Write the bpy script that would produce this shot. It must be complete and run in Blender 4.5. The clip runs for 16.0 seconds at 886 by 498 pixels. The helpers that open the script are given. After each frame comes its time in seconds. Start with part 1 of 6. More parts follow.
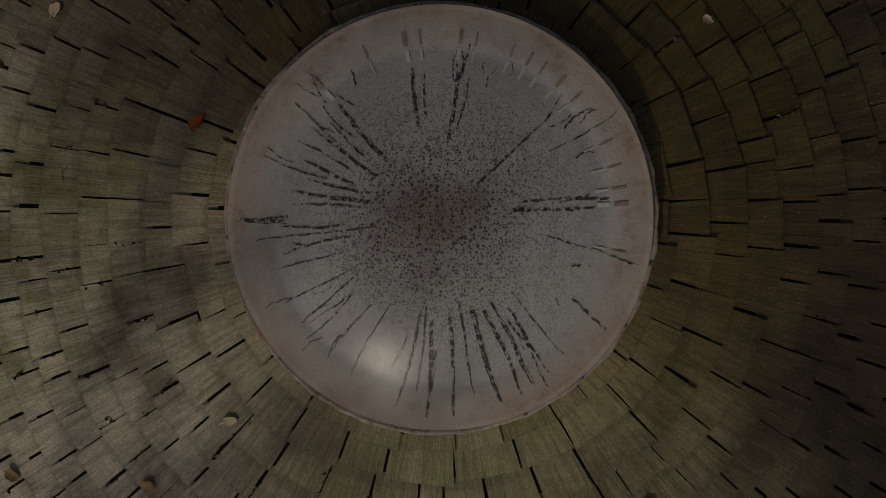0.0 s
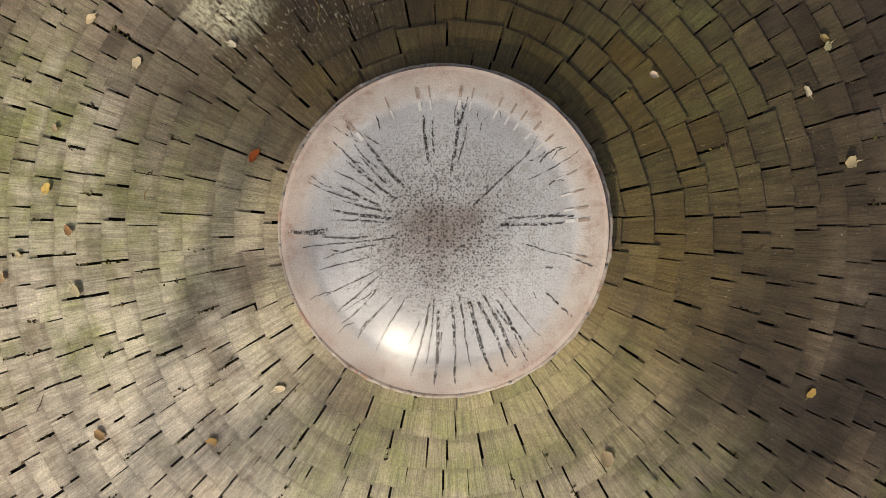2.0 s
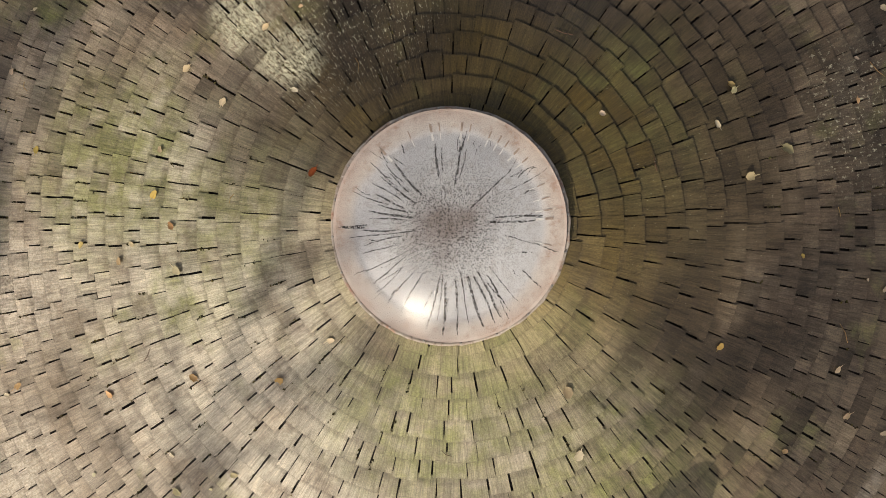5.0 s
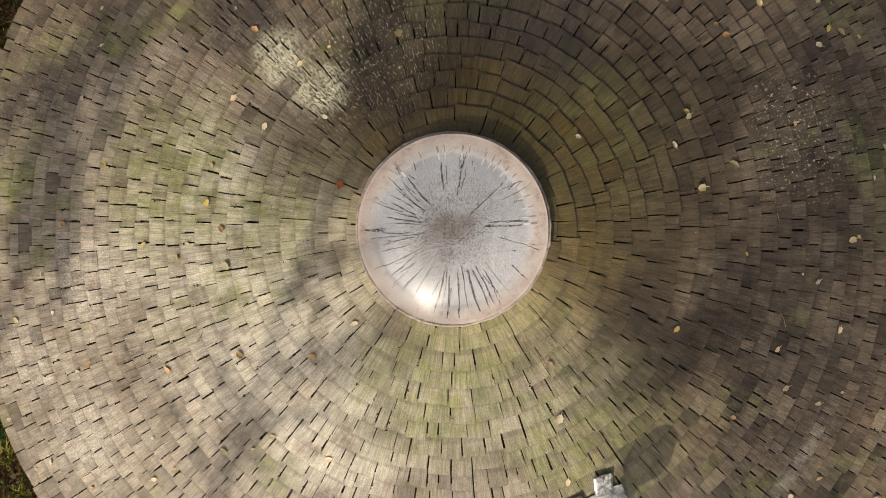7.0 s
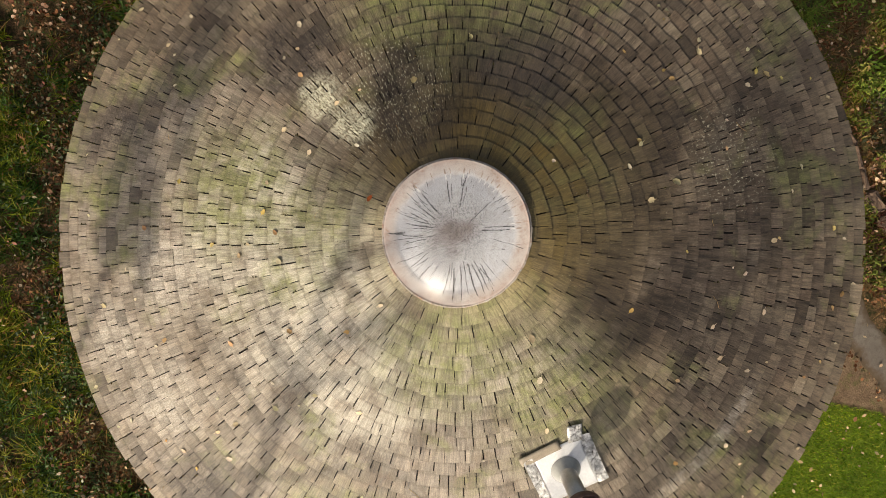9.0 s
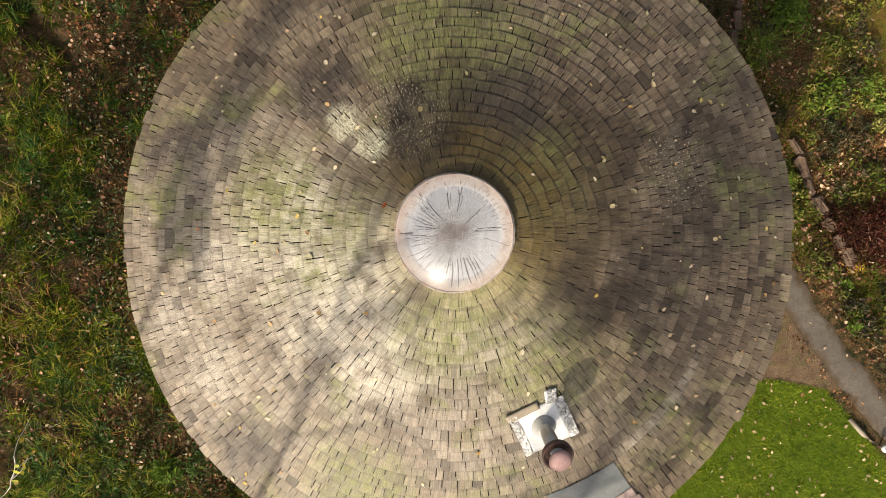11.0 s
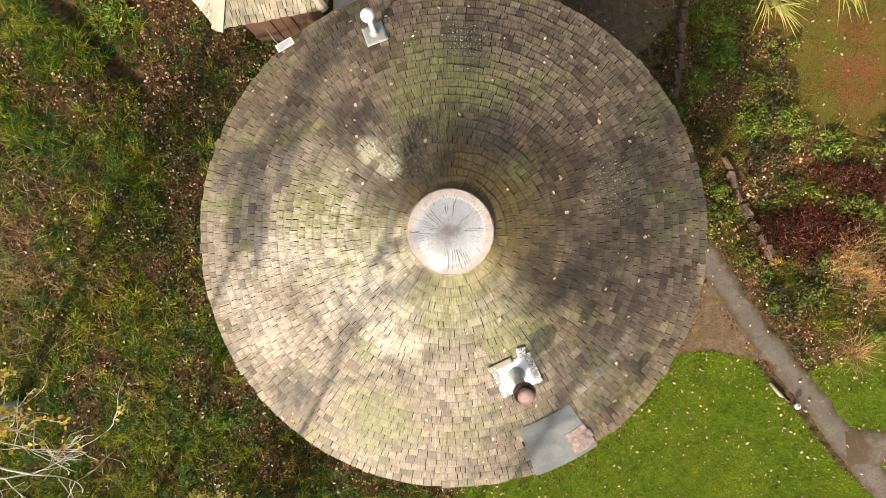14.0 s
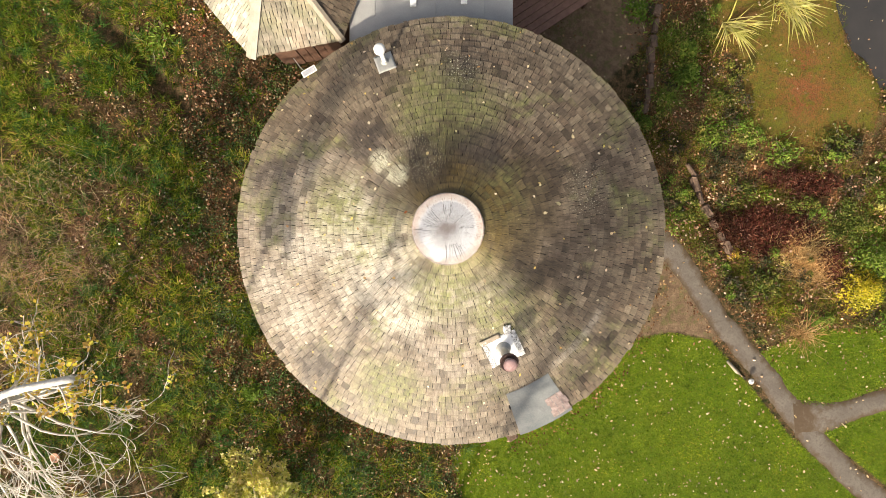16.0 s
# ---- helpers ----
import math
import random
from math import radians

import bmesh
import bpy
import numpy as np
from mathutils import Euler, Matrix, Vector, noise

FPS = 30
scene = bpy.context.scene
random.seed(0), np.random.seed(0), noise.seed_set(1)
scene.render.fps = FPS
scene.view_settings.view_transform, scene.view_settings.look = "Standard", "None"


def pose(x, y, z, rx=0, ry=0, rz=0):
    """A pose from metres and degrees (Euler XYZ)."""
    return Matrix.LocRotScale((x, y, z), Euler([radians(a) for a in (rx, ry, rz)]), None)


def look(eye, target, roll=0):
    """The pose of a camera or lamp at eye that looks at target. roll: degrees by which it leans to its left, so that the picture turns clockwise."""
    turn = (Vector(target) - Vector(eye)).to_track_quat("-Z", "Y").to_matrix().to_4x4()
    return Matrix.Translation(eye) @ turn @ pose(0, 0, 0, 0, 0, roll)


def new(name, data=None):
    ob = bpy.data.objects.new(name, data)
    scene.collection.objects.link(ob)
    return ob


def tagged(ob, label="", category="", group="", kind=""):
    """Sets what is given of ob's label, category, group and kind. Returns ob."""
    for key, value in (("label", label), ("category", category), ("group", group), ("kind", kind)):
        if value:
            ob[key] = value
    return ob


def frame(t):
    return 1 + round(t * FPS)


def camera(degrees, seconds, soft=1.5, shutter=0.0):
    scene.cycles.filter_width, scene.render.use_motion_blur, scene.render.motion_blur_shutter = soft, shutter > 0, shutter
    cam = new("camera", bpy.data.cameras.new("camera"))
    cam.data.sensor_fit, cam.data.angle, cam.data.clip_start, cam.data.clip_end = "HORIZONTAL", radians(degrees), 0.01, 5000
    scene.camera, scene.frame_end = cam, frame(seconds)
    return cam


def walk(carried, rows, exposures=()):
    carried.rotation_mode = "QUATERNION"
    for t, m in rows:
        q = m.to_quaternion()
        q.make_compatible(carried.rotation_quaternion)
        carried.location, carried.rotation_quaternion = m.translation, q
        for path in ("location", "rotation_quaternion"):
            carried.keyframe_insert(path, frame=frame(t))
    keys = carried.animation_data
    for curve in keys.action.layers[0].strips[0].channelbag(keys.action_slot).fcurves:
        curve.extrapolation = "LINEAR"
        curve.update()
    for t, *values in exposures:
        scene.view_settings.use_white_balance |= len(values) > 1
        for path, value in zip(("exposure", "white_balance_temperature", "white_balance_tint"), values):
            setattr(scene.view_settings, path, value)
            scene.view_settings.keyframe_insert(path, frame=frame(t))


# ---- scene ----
cam = camera(70.0, 16.0, soft=0.9)
# seconds, x, y, z, and the turn in degrees of a camera that looks straight down
ROWS = [
    (0.0, 0.071, -0.140, 7.555, 0.19, 1.21, -0.09),
    (0.5, 0.076, -0.135, 7.777, 0.19, 1.18, -0.08),
    (1.0, 0.080, -0.124, 7.962, 0.20, 1.15, -0.06),
    (1.5, 0.072, -0.119, 8.133, 0.20, 1.12, -0.06),
    (2.0, 0.060, -0.112, 8.333, 0.18, 1.10, -0.05),
    (2.5, 0.039, -0.106, 8.531, 0.16, 1.09, -0.04),
    (3.0, 0.069, -0.124, 8.715, 0.13, 1.10, -0.03),
    (3.5, 0.065, -0.146, 8.931, 0.11, 1.12, -0.02),
    (4.0, 0.048, -0.163, 9.174, 0.10, 1.15, 0.01),
    (6.5, 0.047, -0.189, 10.485, 0.09, 1.21, 0.04),
    (7.0, 0.036, -0.193, 10.764, 0.09, 1.24, 0.04),
    (7.5, 0.032, -0.207, 11.142, 0.08, 1.26, 0.02),
    (8.0, 0.045, -0.183, 11.590, 0.08, 1.26, 0.01),
    (8.5, 0.016, -0.180, 12.051, 0.07, 1.26, 0.00),
    (9.0, 0.004, -0.203, 12.516, 0.05, 1.26, -0.01),
    (11.5, 0.053, -0.248, 14.879, 0.02, 1.23, -0.05),
    (12.0, 0.087, -0.252, 15.403, 0.00, 1.24, -0.04),
    (12.5, 0.126, -0.271, 15.990, -0.02, 1.28, -0.01),
    (13.0, 0.139, -0.298, 16.619, -0.02, 1.34, 0.03),
    (13.5, 0.163, -0.333, 17.262, -0.03, 1.40, 0.07),
    (14.0, 0.187, -0.347, 17.936, -0.03, 1.47, 0.11),
    (14.5, 0.232, -0.376, 18.581, -0.05, 1.55, 0.13),
    (15.0, 0.287, -0.421, 19.268, -0.07, 1.62, 0.14),
    (15.5, 0.333, -0.451, 19.949, -0.09, 1.68, 0.15),
    (16.0, 0.352, -0.469, 20.642, -0.11, 1.72, 0.16),
]
# the picture fades in at the start: seconds, stops, kelvin, tint
EXPOSURES = [(0.0, -2.75, 7000, 10), (0.5, -1.87, 7000, 10), (1.0, -1.07, 7000, 10), (1.5, -0.42, 7000, 10), (4.0, -0.27, 7000, 10), (8.0, -0.14, 7000, 10), (12.0, 0.36, 7000, 10), (16.0, 0.70, 7000, 10)]
walk(cam, [(t, pose(x, y, z, rx, ry, rz)) for t, x, y, z, rx, ry, rz in ROWS], EXPOSURES)

# ---------------------------------------------------------------- light
SUN_AZ, SUN_EL = 245.0, 34.0          # degrees from +x, and above the horizon
world = bpy.data.worlds.new("sky")
scene.world = world
world.use_nodes = True
_wn = world.node_tree
sky = _wn.nodes.new("ShaderNodeTexSky")
sky.sky_type = "NISHITA"
sky.sun_disc = False
sky.sun_elevation = radians(SUN_EL)
sky.sun_rotation = radians(90.0 - SUN_AZ)
sky.air_density, sky.dust_density = 1.0, 6.0
_bg = _wn.nodes["Background"]
_bg.inputs["Strength"].default_value = 0.12
_haze = _wn.nodes.new("ShaderNodeHueSaturation")   # thin cloud takes most of the blue out of the sky
_haze.inputs["Saturation"].default_value = 0.6
_wn.links.new(sky.outputs[0], _haze.inputs["Color"])
_wn.links.new(_haze.outputs[0], _bg.inputs["Color"])
_sd = bpy.data.lights.new("sun", "SUN")
_sd.energy, _sd.angle, _sd.color = 4.6, radians(1.0), (1.0, 0.91, 0.77)
sun = new("sun", _sd)
_d = Vector((math.cos(radians(SUN_AZ)) * math.cos(radians(SUN_EL)), math.sin(radians(SUN_AZ)) * math.cos(radians(SUN_EL)), math.sin(radians(SUN_EL))))
sun.matrix_world = look(_d * 60, (0, 0, 3))

# ---------------------------------------------------------------- material helpers


class Nodes:
    """A small wrapper that adds and links shader nodes."""

    def __init__(self, name):
        self.mat = bpy.data.materials.new(name)
        self.mat.use_nodes = True
        self.t = self.mat.node_tree
        self.bsdf = self.t.nodes["Principled BSDF"]
        self.out = self.t.nodes["Material Output"]

    def node(self, kind, **props):
        n = self.t.nodes.new(kind)
        for k, v in props.items():
            setattr(n, k, v)
        return n

    def link(self, a, b):
        self.t.links.new(a, b)

    def put(self, sock, v):
        if isinstance(v, bpy.types.NodeSocket):
            self.link(v, sock)
        elif isinstance(v, tuple) and len(v) == 3 and sock.type == "RGBA":
            sock.default_value = (*v, 1)
        else:
            sock.default_value = v

    def pos(self):
        return self.node("ShaderNodeNewGeometry").outputs["Position"]

    def obj(self):
        return self.node("ShaderNodeTexCoord").outputs["Object"]

    def noise(self, scale, detail=4.0, vec=None, rough=0.6, dist=0.0):
        n = self.node("ShaderNodeTexNoise")
        n.inputs["Scale"].default_value, n.inputs["Detail"].default_value = scale, detail
        n.inputs["Roughness"].default_value, n.inputs["Distortion"].default_value = rough, dist
        if vec is not None:
            self.link(vec, n.inputs["Vector"])
        return n.outputs["Fac"]

    def voronoi(self, scale, vec=None, out="Distance", rand=1.0):
        n = self.node("ShaderNodeTexVoronoi")
        n.inputs["Scale"].default_value, n.inputs["Randomness"].default_value = scale, rand
        if vec is not None:
            self.link(vec, n.inputs["Vector"])
        return n.outputs[out]

    def span(self, v, a, b, c=0.0, d=1.0, smooth=False):
        n = self.node("ShaderNodeMapRange", interpolation_type="SMOOTHSTEP" if smooth else "LINEAR")
        n.inputs[1].default_value, n.inputs[2].default_value = a, b
        n.inputs[3].default_value, n.inputs[4].default_value = c, d
        self.put(n.inputs[0], v)
        return n.outputs[0]

    def ramp(self, fac, stops, kind="LINEAR"):
        n = self.node("ShaderNodeValToRGB")
        n.color_ramp.interpolation = kind
        el = n.color_ramp.elements
        while len(el) < len(stops):
            el.new(0.5)
        for e, (p, c) in zip(el, stops):
            e.position, e.color = p, (*c, 1)
        self.link(fac, n.inputs[0])
        return n.outputs[0]

    def mix(self, fac, a, b, blend="MIX"):
        n = self.node("ShaderNodeMix", data_type="RGBA", blend_type=blend)
        self.put(n.inputs[0], fac)
        self.put(n.inputs[6], a)
        self.put(n.inputs[7], b)
        return n.outputs[2]

    def math(self, op, a, b=0.0):
        n = self.node("ShaderNodeMath", operation=op)
        self.put(n.inputs[0], a)
        self.put(n.inputs[1], b)
        return n.outputs[0]

    def spot(self, centre, radius, soft, vec):
        """1 inside a ragged patch round centre, 0 outside."""
        n = self.node("ShaderNodeVectorMath", operation="DISTANCE")
        self.link(vec, n.inputs[0])
        n.inputs[1].default_value = centre
        wob = self.span(self.noise(2.2, 5.0, vec), 0, 1, -soft * 1.3, soft * 1.3)
        return self.span(self.math("ADD", n.outputs["Value"], wob), radius - soft, radius + soft, 1.0, 0.0, True)

    def bump(self, height, strength, distance=0.01, normal=None):
        n = self.node("ShaderNodeBump")
        n.inputs["Strength"].default_value, n.inputs["Distance"].default_value = strength, distance
        self.link(height, n.inputs["Height"])
        if normal is not None:
            self.link(normal, n.inputs["Normal"])
        self.link(n.outputs[0], self.bsdf.inputs["Normal"])
        return n.outputs[0]

    def set(self, colour=None, rough=None, metal=None, spec=None):
        for key, v in (("Base Color", colour), ("Roughness", rough), ("Metallic", metal), ("Specular IOR Level", spec)):
            if v is not None:
                self.put(self.bsdf.inputs[key], v)
        return self.mat


def plain(name, c1, c2, scale=8.0, rough=0.6, metal=0.0, bump=0.2, dist=0.005, fine=60.0):
    """Two tones mixed at two scales, with fine relief."""
    s = Nodes(name)
    p = s.obj()
    a, b = s.noise(scale, 5.0, p), s.noise(fine, 4.0, p)
    f = s.math("ADD", s.math("MULTIPLY", a, 0.65), s.math("MULTIPLY", b, 0.35))
    col = s.mix(s.span(f, 0.35, 0.65), c1, c2)
    s.bump(b, bump, dist)
    return s.set(col, s.span(a, 0.2, 0.8, rough - 0.1, rough + 0.12), metal)


def varied(name, stops, rough=0.6, per="island", spec=0.3, through_light=0.0):
    """One colour per leaf or blade out of a range."""
    s = Nodes(name)
    r = s.node("ShaderNodeNewGeometry").outputs["Random Per Island"] if per == "island" else s.node("ShaderNodeObjectInfo").outputs["Random"]
    col = s.ramp(r, stops)
    col = s.mix(s.span(s.noise(40.0, 3.0, s.pos()), 0.3, 0.7, 0.0, 0.5), col, (0.9, 0.85, 0.7), "MULTIPLY")
    col = s.mix(1.0, col, s.ramp(s.noise(1.6, 5.0, s.pos(), 0.7), [(0.32, (0.5, 0.52, 0.5)), (0.5, (0.95, 0.95, 0.95)), (0.68, (1.3, 1.25, 1.15))]), "MULTIPLY")
    col = s.mix(1.0, col, s.ramp(s.noise(0.5, 3.0, s.pos(), 0.6), [(0.36, (0.72, 0.80, 0.66)), (0.5, (0.98, 0.98, 0.98)), (0.64, (1.24, 1.12, 1.1))]), "MULTIPLY")
    s.set(col, rough, None, spec)
    if through_light:
        tr = s.node("ShaderNodeBsdfTranslucent")
        s.link(col, tr.inputs[0])
        m = s.node("ShaderNodeMixShader")
        m.inputs[0].default_value = through_light
        s.link(s.bsdf.outputs[0], m.inputs[1])
        s.link(tr.outputs[0], m.inputs[2])
        s.link(m.outputs[0], s.out.inputs[0])
    return s.mat


# ---------------------------------------------------------------- materials
RIM_Z, RIM_R, EAVE_R = 4.926, 0.90, 5.93


def roof_z(r):
    d = r - RIM_R
    return RIM_Z - 0.12 - 0.2136 * d - 0.0189 * d * d + 0.065 * math.exp(-max(d, 0.0) / 0.45)


def shingle_material(name, per):
    s = Nodes(name)
    p = s.pos()
    xyz = s.node("ShaderNodeSeparateXYZ")
    s.link(p, xyz.inputs[0])
    ang = s.math("ARCTAN2", xyz.outputs[1], xyz.outputs[0])
    rad = s.math("SQRT", s.math("ADD", s.math("POWER", xyz.outputs[0], 2.0), s.math("POWER", xyz.outputs[1], 2.0)))
    r = s.node("ShaderNodeNewGeometry").outputs["Random Per Island"] if per == "island" else s.node("ShaderNodeObjectInfo").outputs["Random"]
    polar = s.node("ShaderNodeCombineXYZ")
    s.link(s.math("MULTIPLY", r, 400.0), polar.inputs[2])
    s.link(s.math("MULTIPLY", rad, 5.0), polar.inputs[0])
    s.link(s.math("MULTIPLY", ang, 260.0), polar.inputs[1])
    grain = s.noise(1.0, 6.0, polar.outputs[0], 0.7)
    wide = s.node("ShaderNodeCombineXYZ")
    s.link(s.math("MULTIPLY", r, 170.0), wide.inputs[2])
    s.link(s.math("MULTIPLY", rad, 3.0), wide.inputs[0])
    s.link(s.math("MULTIPLY", ang, 48.0), wide.inputs[1])
    streak = s.noise(1.0, 4.0, wide.outputs[0])
    big, mid, fine = s.noise(0.55, 4.0, p), s.noise(2.6, 5.0, p), s.noise(38.0, 5.0, p)
    col = s.ramp(r, [(0.0, (0.070, 0.054, 0.039)), (0.1, (0.125, 0.098, 0.070)), (0.22, (0.205, 0.165, 0.118)), (0.35, (0.115, 0.088, 0.063)), (0.48, (0.175, 0.138, 0.099)),
                     (0.6, (0.14, 0.108, 0.078)), (0.72, (0.24, 0.197, 0.143)), (0.84, (0.165, 0.122, 0.086)), (0.93, (0.19, 0.155, 0.113)), (1.0, (0.075, 0.058, 0.043))])
    # dark film in ragged drifts: algae stain plus the right side's shade, painted in
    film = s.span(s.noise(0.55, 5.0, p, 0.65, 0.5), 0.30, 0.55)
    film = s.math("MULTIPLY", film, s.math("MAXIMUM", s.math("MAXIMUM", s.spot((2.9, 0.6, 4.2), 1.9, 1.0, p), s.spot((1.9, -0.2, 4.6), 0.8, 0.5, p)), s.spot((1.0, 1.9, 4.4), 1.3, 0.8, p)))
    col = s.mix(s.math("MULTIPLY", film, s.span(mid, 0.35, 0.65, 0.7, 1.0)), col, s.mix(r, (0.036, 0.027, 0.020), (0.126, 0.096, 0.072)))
    # silver-grey bleaching in ragged drifts over many courses, with sunlit brightness painted in
    lit_bleach = s.math("MULTIPLY", s.spot((-3.5, -1.0, 4.1), 3.0, 1.2, p), 0.62)
    lit_bleach = s.math("MAXIMUM", lit_bleach, s.math("MULTIPLY", s.math("MAXIMUM", s.spot((-2.0, -0.9, 4.5), 1.4, 0.6, p), s.spot((-2.3, 0.3, 4.45), 0.9, 0.5, p)), 0.95))
    lit_bleach = s.math("MAXIMUM", lit_bleach, s.math("MULTIPLY", s.spot((-0.6, -4.6, 3.6), 2.3, 1.0, p), 0.26))
    # the next two spots paint the sunlit sector out to its lower-right edge
    lit_bleach = s.math("MAXIMUM", lit_bleach, s.math("MULTIPLY", s.spot((0.55, -2.9, 4.25), 1.5, 0.6, p), 0.58))
    lit_bleach = s.math("MAXIMUM", lit_bleach, s.math("MULTIPLY", s.spot((0.6, -1.45, 4.6), 0.95, 0.4, p), 0.9))
    col = s.mix(s.math("MULTIPLY", lit_bleach, s.math("MULTIPLY", s.span(r, 0.0, 0.25, 0.35, 0.85), s.span(mid, 0.4, 0.62, 1.0, 0.72))), col, s.mix(fine, (0.375, 0.334, 0.285), (0.52, 0.472, 0.415)))
    # palest wood below the rooflight, silvered, faintly green, brightened to paint its sunlight
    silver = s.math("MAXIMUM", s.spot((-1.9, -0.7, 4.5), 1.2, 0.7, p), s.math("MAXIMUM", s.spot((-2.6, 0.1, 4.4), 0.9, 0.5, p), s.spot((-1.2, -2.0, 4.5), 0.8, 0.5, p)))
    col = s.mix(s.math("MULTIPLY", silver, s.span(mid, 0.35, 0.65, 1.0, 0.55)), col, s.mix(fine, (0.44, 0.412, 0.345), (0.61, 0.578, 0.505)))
    col = s.mix(s.span(big, 0.5, 0.66, 0.0, 0.4), col, (0.32, 0.27, 0.20))
    col = s.mix(s.math("MULTIPLY", s.span(mid, 0.52, 0.68), 0.4), col, (0.20, 0.145, 0.10))
    # three whitest patches put the left side's bright sheen into the colour
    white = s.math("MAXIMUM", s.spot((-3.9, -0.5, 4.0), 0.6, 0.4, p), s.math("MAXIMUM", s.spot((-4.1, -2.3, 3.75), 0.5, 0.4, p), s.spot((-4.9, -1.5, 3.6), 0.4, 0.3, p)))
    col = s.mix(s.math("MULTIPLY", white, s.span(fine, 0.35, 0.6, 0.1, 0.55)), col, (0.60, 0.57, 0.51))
    # the warmer, less bleached wood near the peak
    peak = s.spot((0.75, 0.45, 4.7), 1.6, 0.7, p)
    col = s.mix(s.math("MULTIPLY", peak, s.span(s.noise(2.2, 5.0, p), 0.35, 0.65, 0.5, 1.0)), col, s.mix(s.noise(1.6, 3.0, p), (1.06, 0.92, 0.48), (0.96, 0.98, 0.48)), "MULTIPLY")
    # green film
    green = s.span(s.math("ADD", s.noise(0.75, 5.0, p, 0.65, 0.4), s.math("MULTIPLY", s.math("SUBTRACT", r, 0.5), 0.05)), 0.54, 0.68)
    for c, rr in (((-0.1, 3.2, 4.2), 1.25), ((1.35, -2.1, 4.4), 0.85), ((-2.9, 0.6, 4.3), 0.8), ((-1.6, -4.2, 3.7), 0.8), ((1.25, 0.95, 4.65), 0.7), ((-0.1, -1.5, 4.65), 0.8), ((-1.75, 0.15, 4.6), 0.6)):
        green = s.math("MAXIMUM", green, s.spot(c, rr, 0.55, p))
    green = s.math("MULTIPLY", green, s.span(s.noise(5.0, 5.0, p), 0.3, 0.6, 0.15, 0.85))
    col = s.mix(green, col, s.mix(fine, (0.145, 0.162, 0.048), (0.255, 0.27, 0.108)))
    # water runs below the rooflight: amber and black, drawn out down the slope
    runs = s.node("ShaderNodeCombineXYZ")
    s.link(s.math("MULTIPLY", rad, 1.3), runs.inputs[0])
    s.link(s.math("MULTIPLY", ang, 5.0), runs.inputs[1])
    run = s.noise(1.0, 5.0, runs.outputs[0], 0.65)
    amber = s.spot((1.0, 0.7, 4.72), 0.62, 0.4, p)
    for c, rr in (((0.3, 1.2, 4.7), 0.6), ((-0.75, 0.95, 4.7), 0.45), ((1.2, -0.2, 4.7), 0.4)):
        amber = s.math("MAXIMUM", amber, s.spot(c, rr, 0.35, p))
    # dark runs: damp stains with the shaded side's darkness painted into them
    damp_shade = s.spot((0.95, 0.9, 4.7), 0.9, 0.5, p)
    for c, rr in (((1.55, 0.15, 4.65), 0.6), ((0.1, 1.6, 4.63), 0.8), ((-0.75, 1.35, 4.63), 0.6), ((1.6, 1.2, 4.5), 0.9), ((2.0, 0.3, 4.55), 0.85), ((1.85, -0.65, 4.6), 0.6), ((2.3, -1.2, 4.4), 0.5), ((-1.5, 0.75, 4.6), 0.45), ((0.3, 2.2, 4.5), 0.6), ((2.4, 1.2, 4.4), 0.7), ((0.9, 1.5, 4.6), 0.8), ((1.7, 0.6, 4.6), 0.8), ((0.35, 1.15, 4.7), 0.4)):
        damp_shade = s.math("MAXIMUM", damp_shade, s.spot(c, rr, 0.5, p))
    damp_shade = s.math("MULTIPLY", damp_shade, s.math("MULTIPLY", s.span(run, 0.40, 0.56, 0.7, 1.0), s.span(r, 0.0, 1.0, 0.55, 1.0)))
    col = s.mix(damp_shade, col, s.mix(s.noise(3.0, 4.0, p), (0.024, 0.018, 0.010), (0.060, 0.044, 0.028)))
    col = s.mix(s.math("MULTIPLY", amber, s.span(r, 0.0, 1.0, 0.1, 0.8)), col, s.mix(run, (0.075, 0.052, 0.012), (0.165, 0.118, 0.03)))
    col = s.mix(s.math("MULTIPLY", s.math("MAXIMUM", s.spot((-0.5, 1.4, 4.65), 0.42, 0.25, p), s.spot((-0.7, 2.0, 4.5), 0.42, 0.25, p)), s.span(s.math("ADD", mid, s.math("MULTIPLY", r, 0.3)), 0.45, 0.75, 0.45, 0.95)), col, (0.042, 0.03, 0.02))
    # black algae
    dark = s.math("MULTIPLY", s.span(s.math("ADD", mid, s.math("MULTIPLY", s.math("SUBTRACT", r, 0.5), 0.2)), 0.58, 0.74), 0.35)
    for c, rr in (((0.35, 4.35, 3.85), 0.55), ((0.4, 3.7, 4.0), 0.3), ((-3.6, -3.65, 3.56), 0.55), ((-4.95, 1.5, 3.6), 0.5), ((0.9, 2.1, 4.45), 0.6), ((-2.2, 2.4, 4.2), 0.6)):
        dark = s.math("MAXIMUM", dark, s.math("MULTIPLY", s.spot(c, rr, 0.4, p), s.span(s.math("ADD", fine, mid), 0.75, 1.15, 0.3, 0.95)))
    col = s.mix(dark, col, (0.055, 0.045, 0.040))
    # one pale worn course near the chimney
    ring = s.math("MULTIPLY", s.span(s.math("ABSOLUTE", s.math("SUBTRACT", rad, 4.53)), 0.06, 0.16, 1.0, 0.0), s.span(s.math("ABSOLUTE", s.math("ADD", ang, 0.70)), 0.16, 0.30, 1.0, 0.0))
    col = s.mix(s.math("MULTIPLY", ring, s.span(s.noise(9.0, 4.0, p), 0.4, 0.6, 0.2, 0.5)), col, (0.42, 0.39, 0.34))
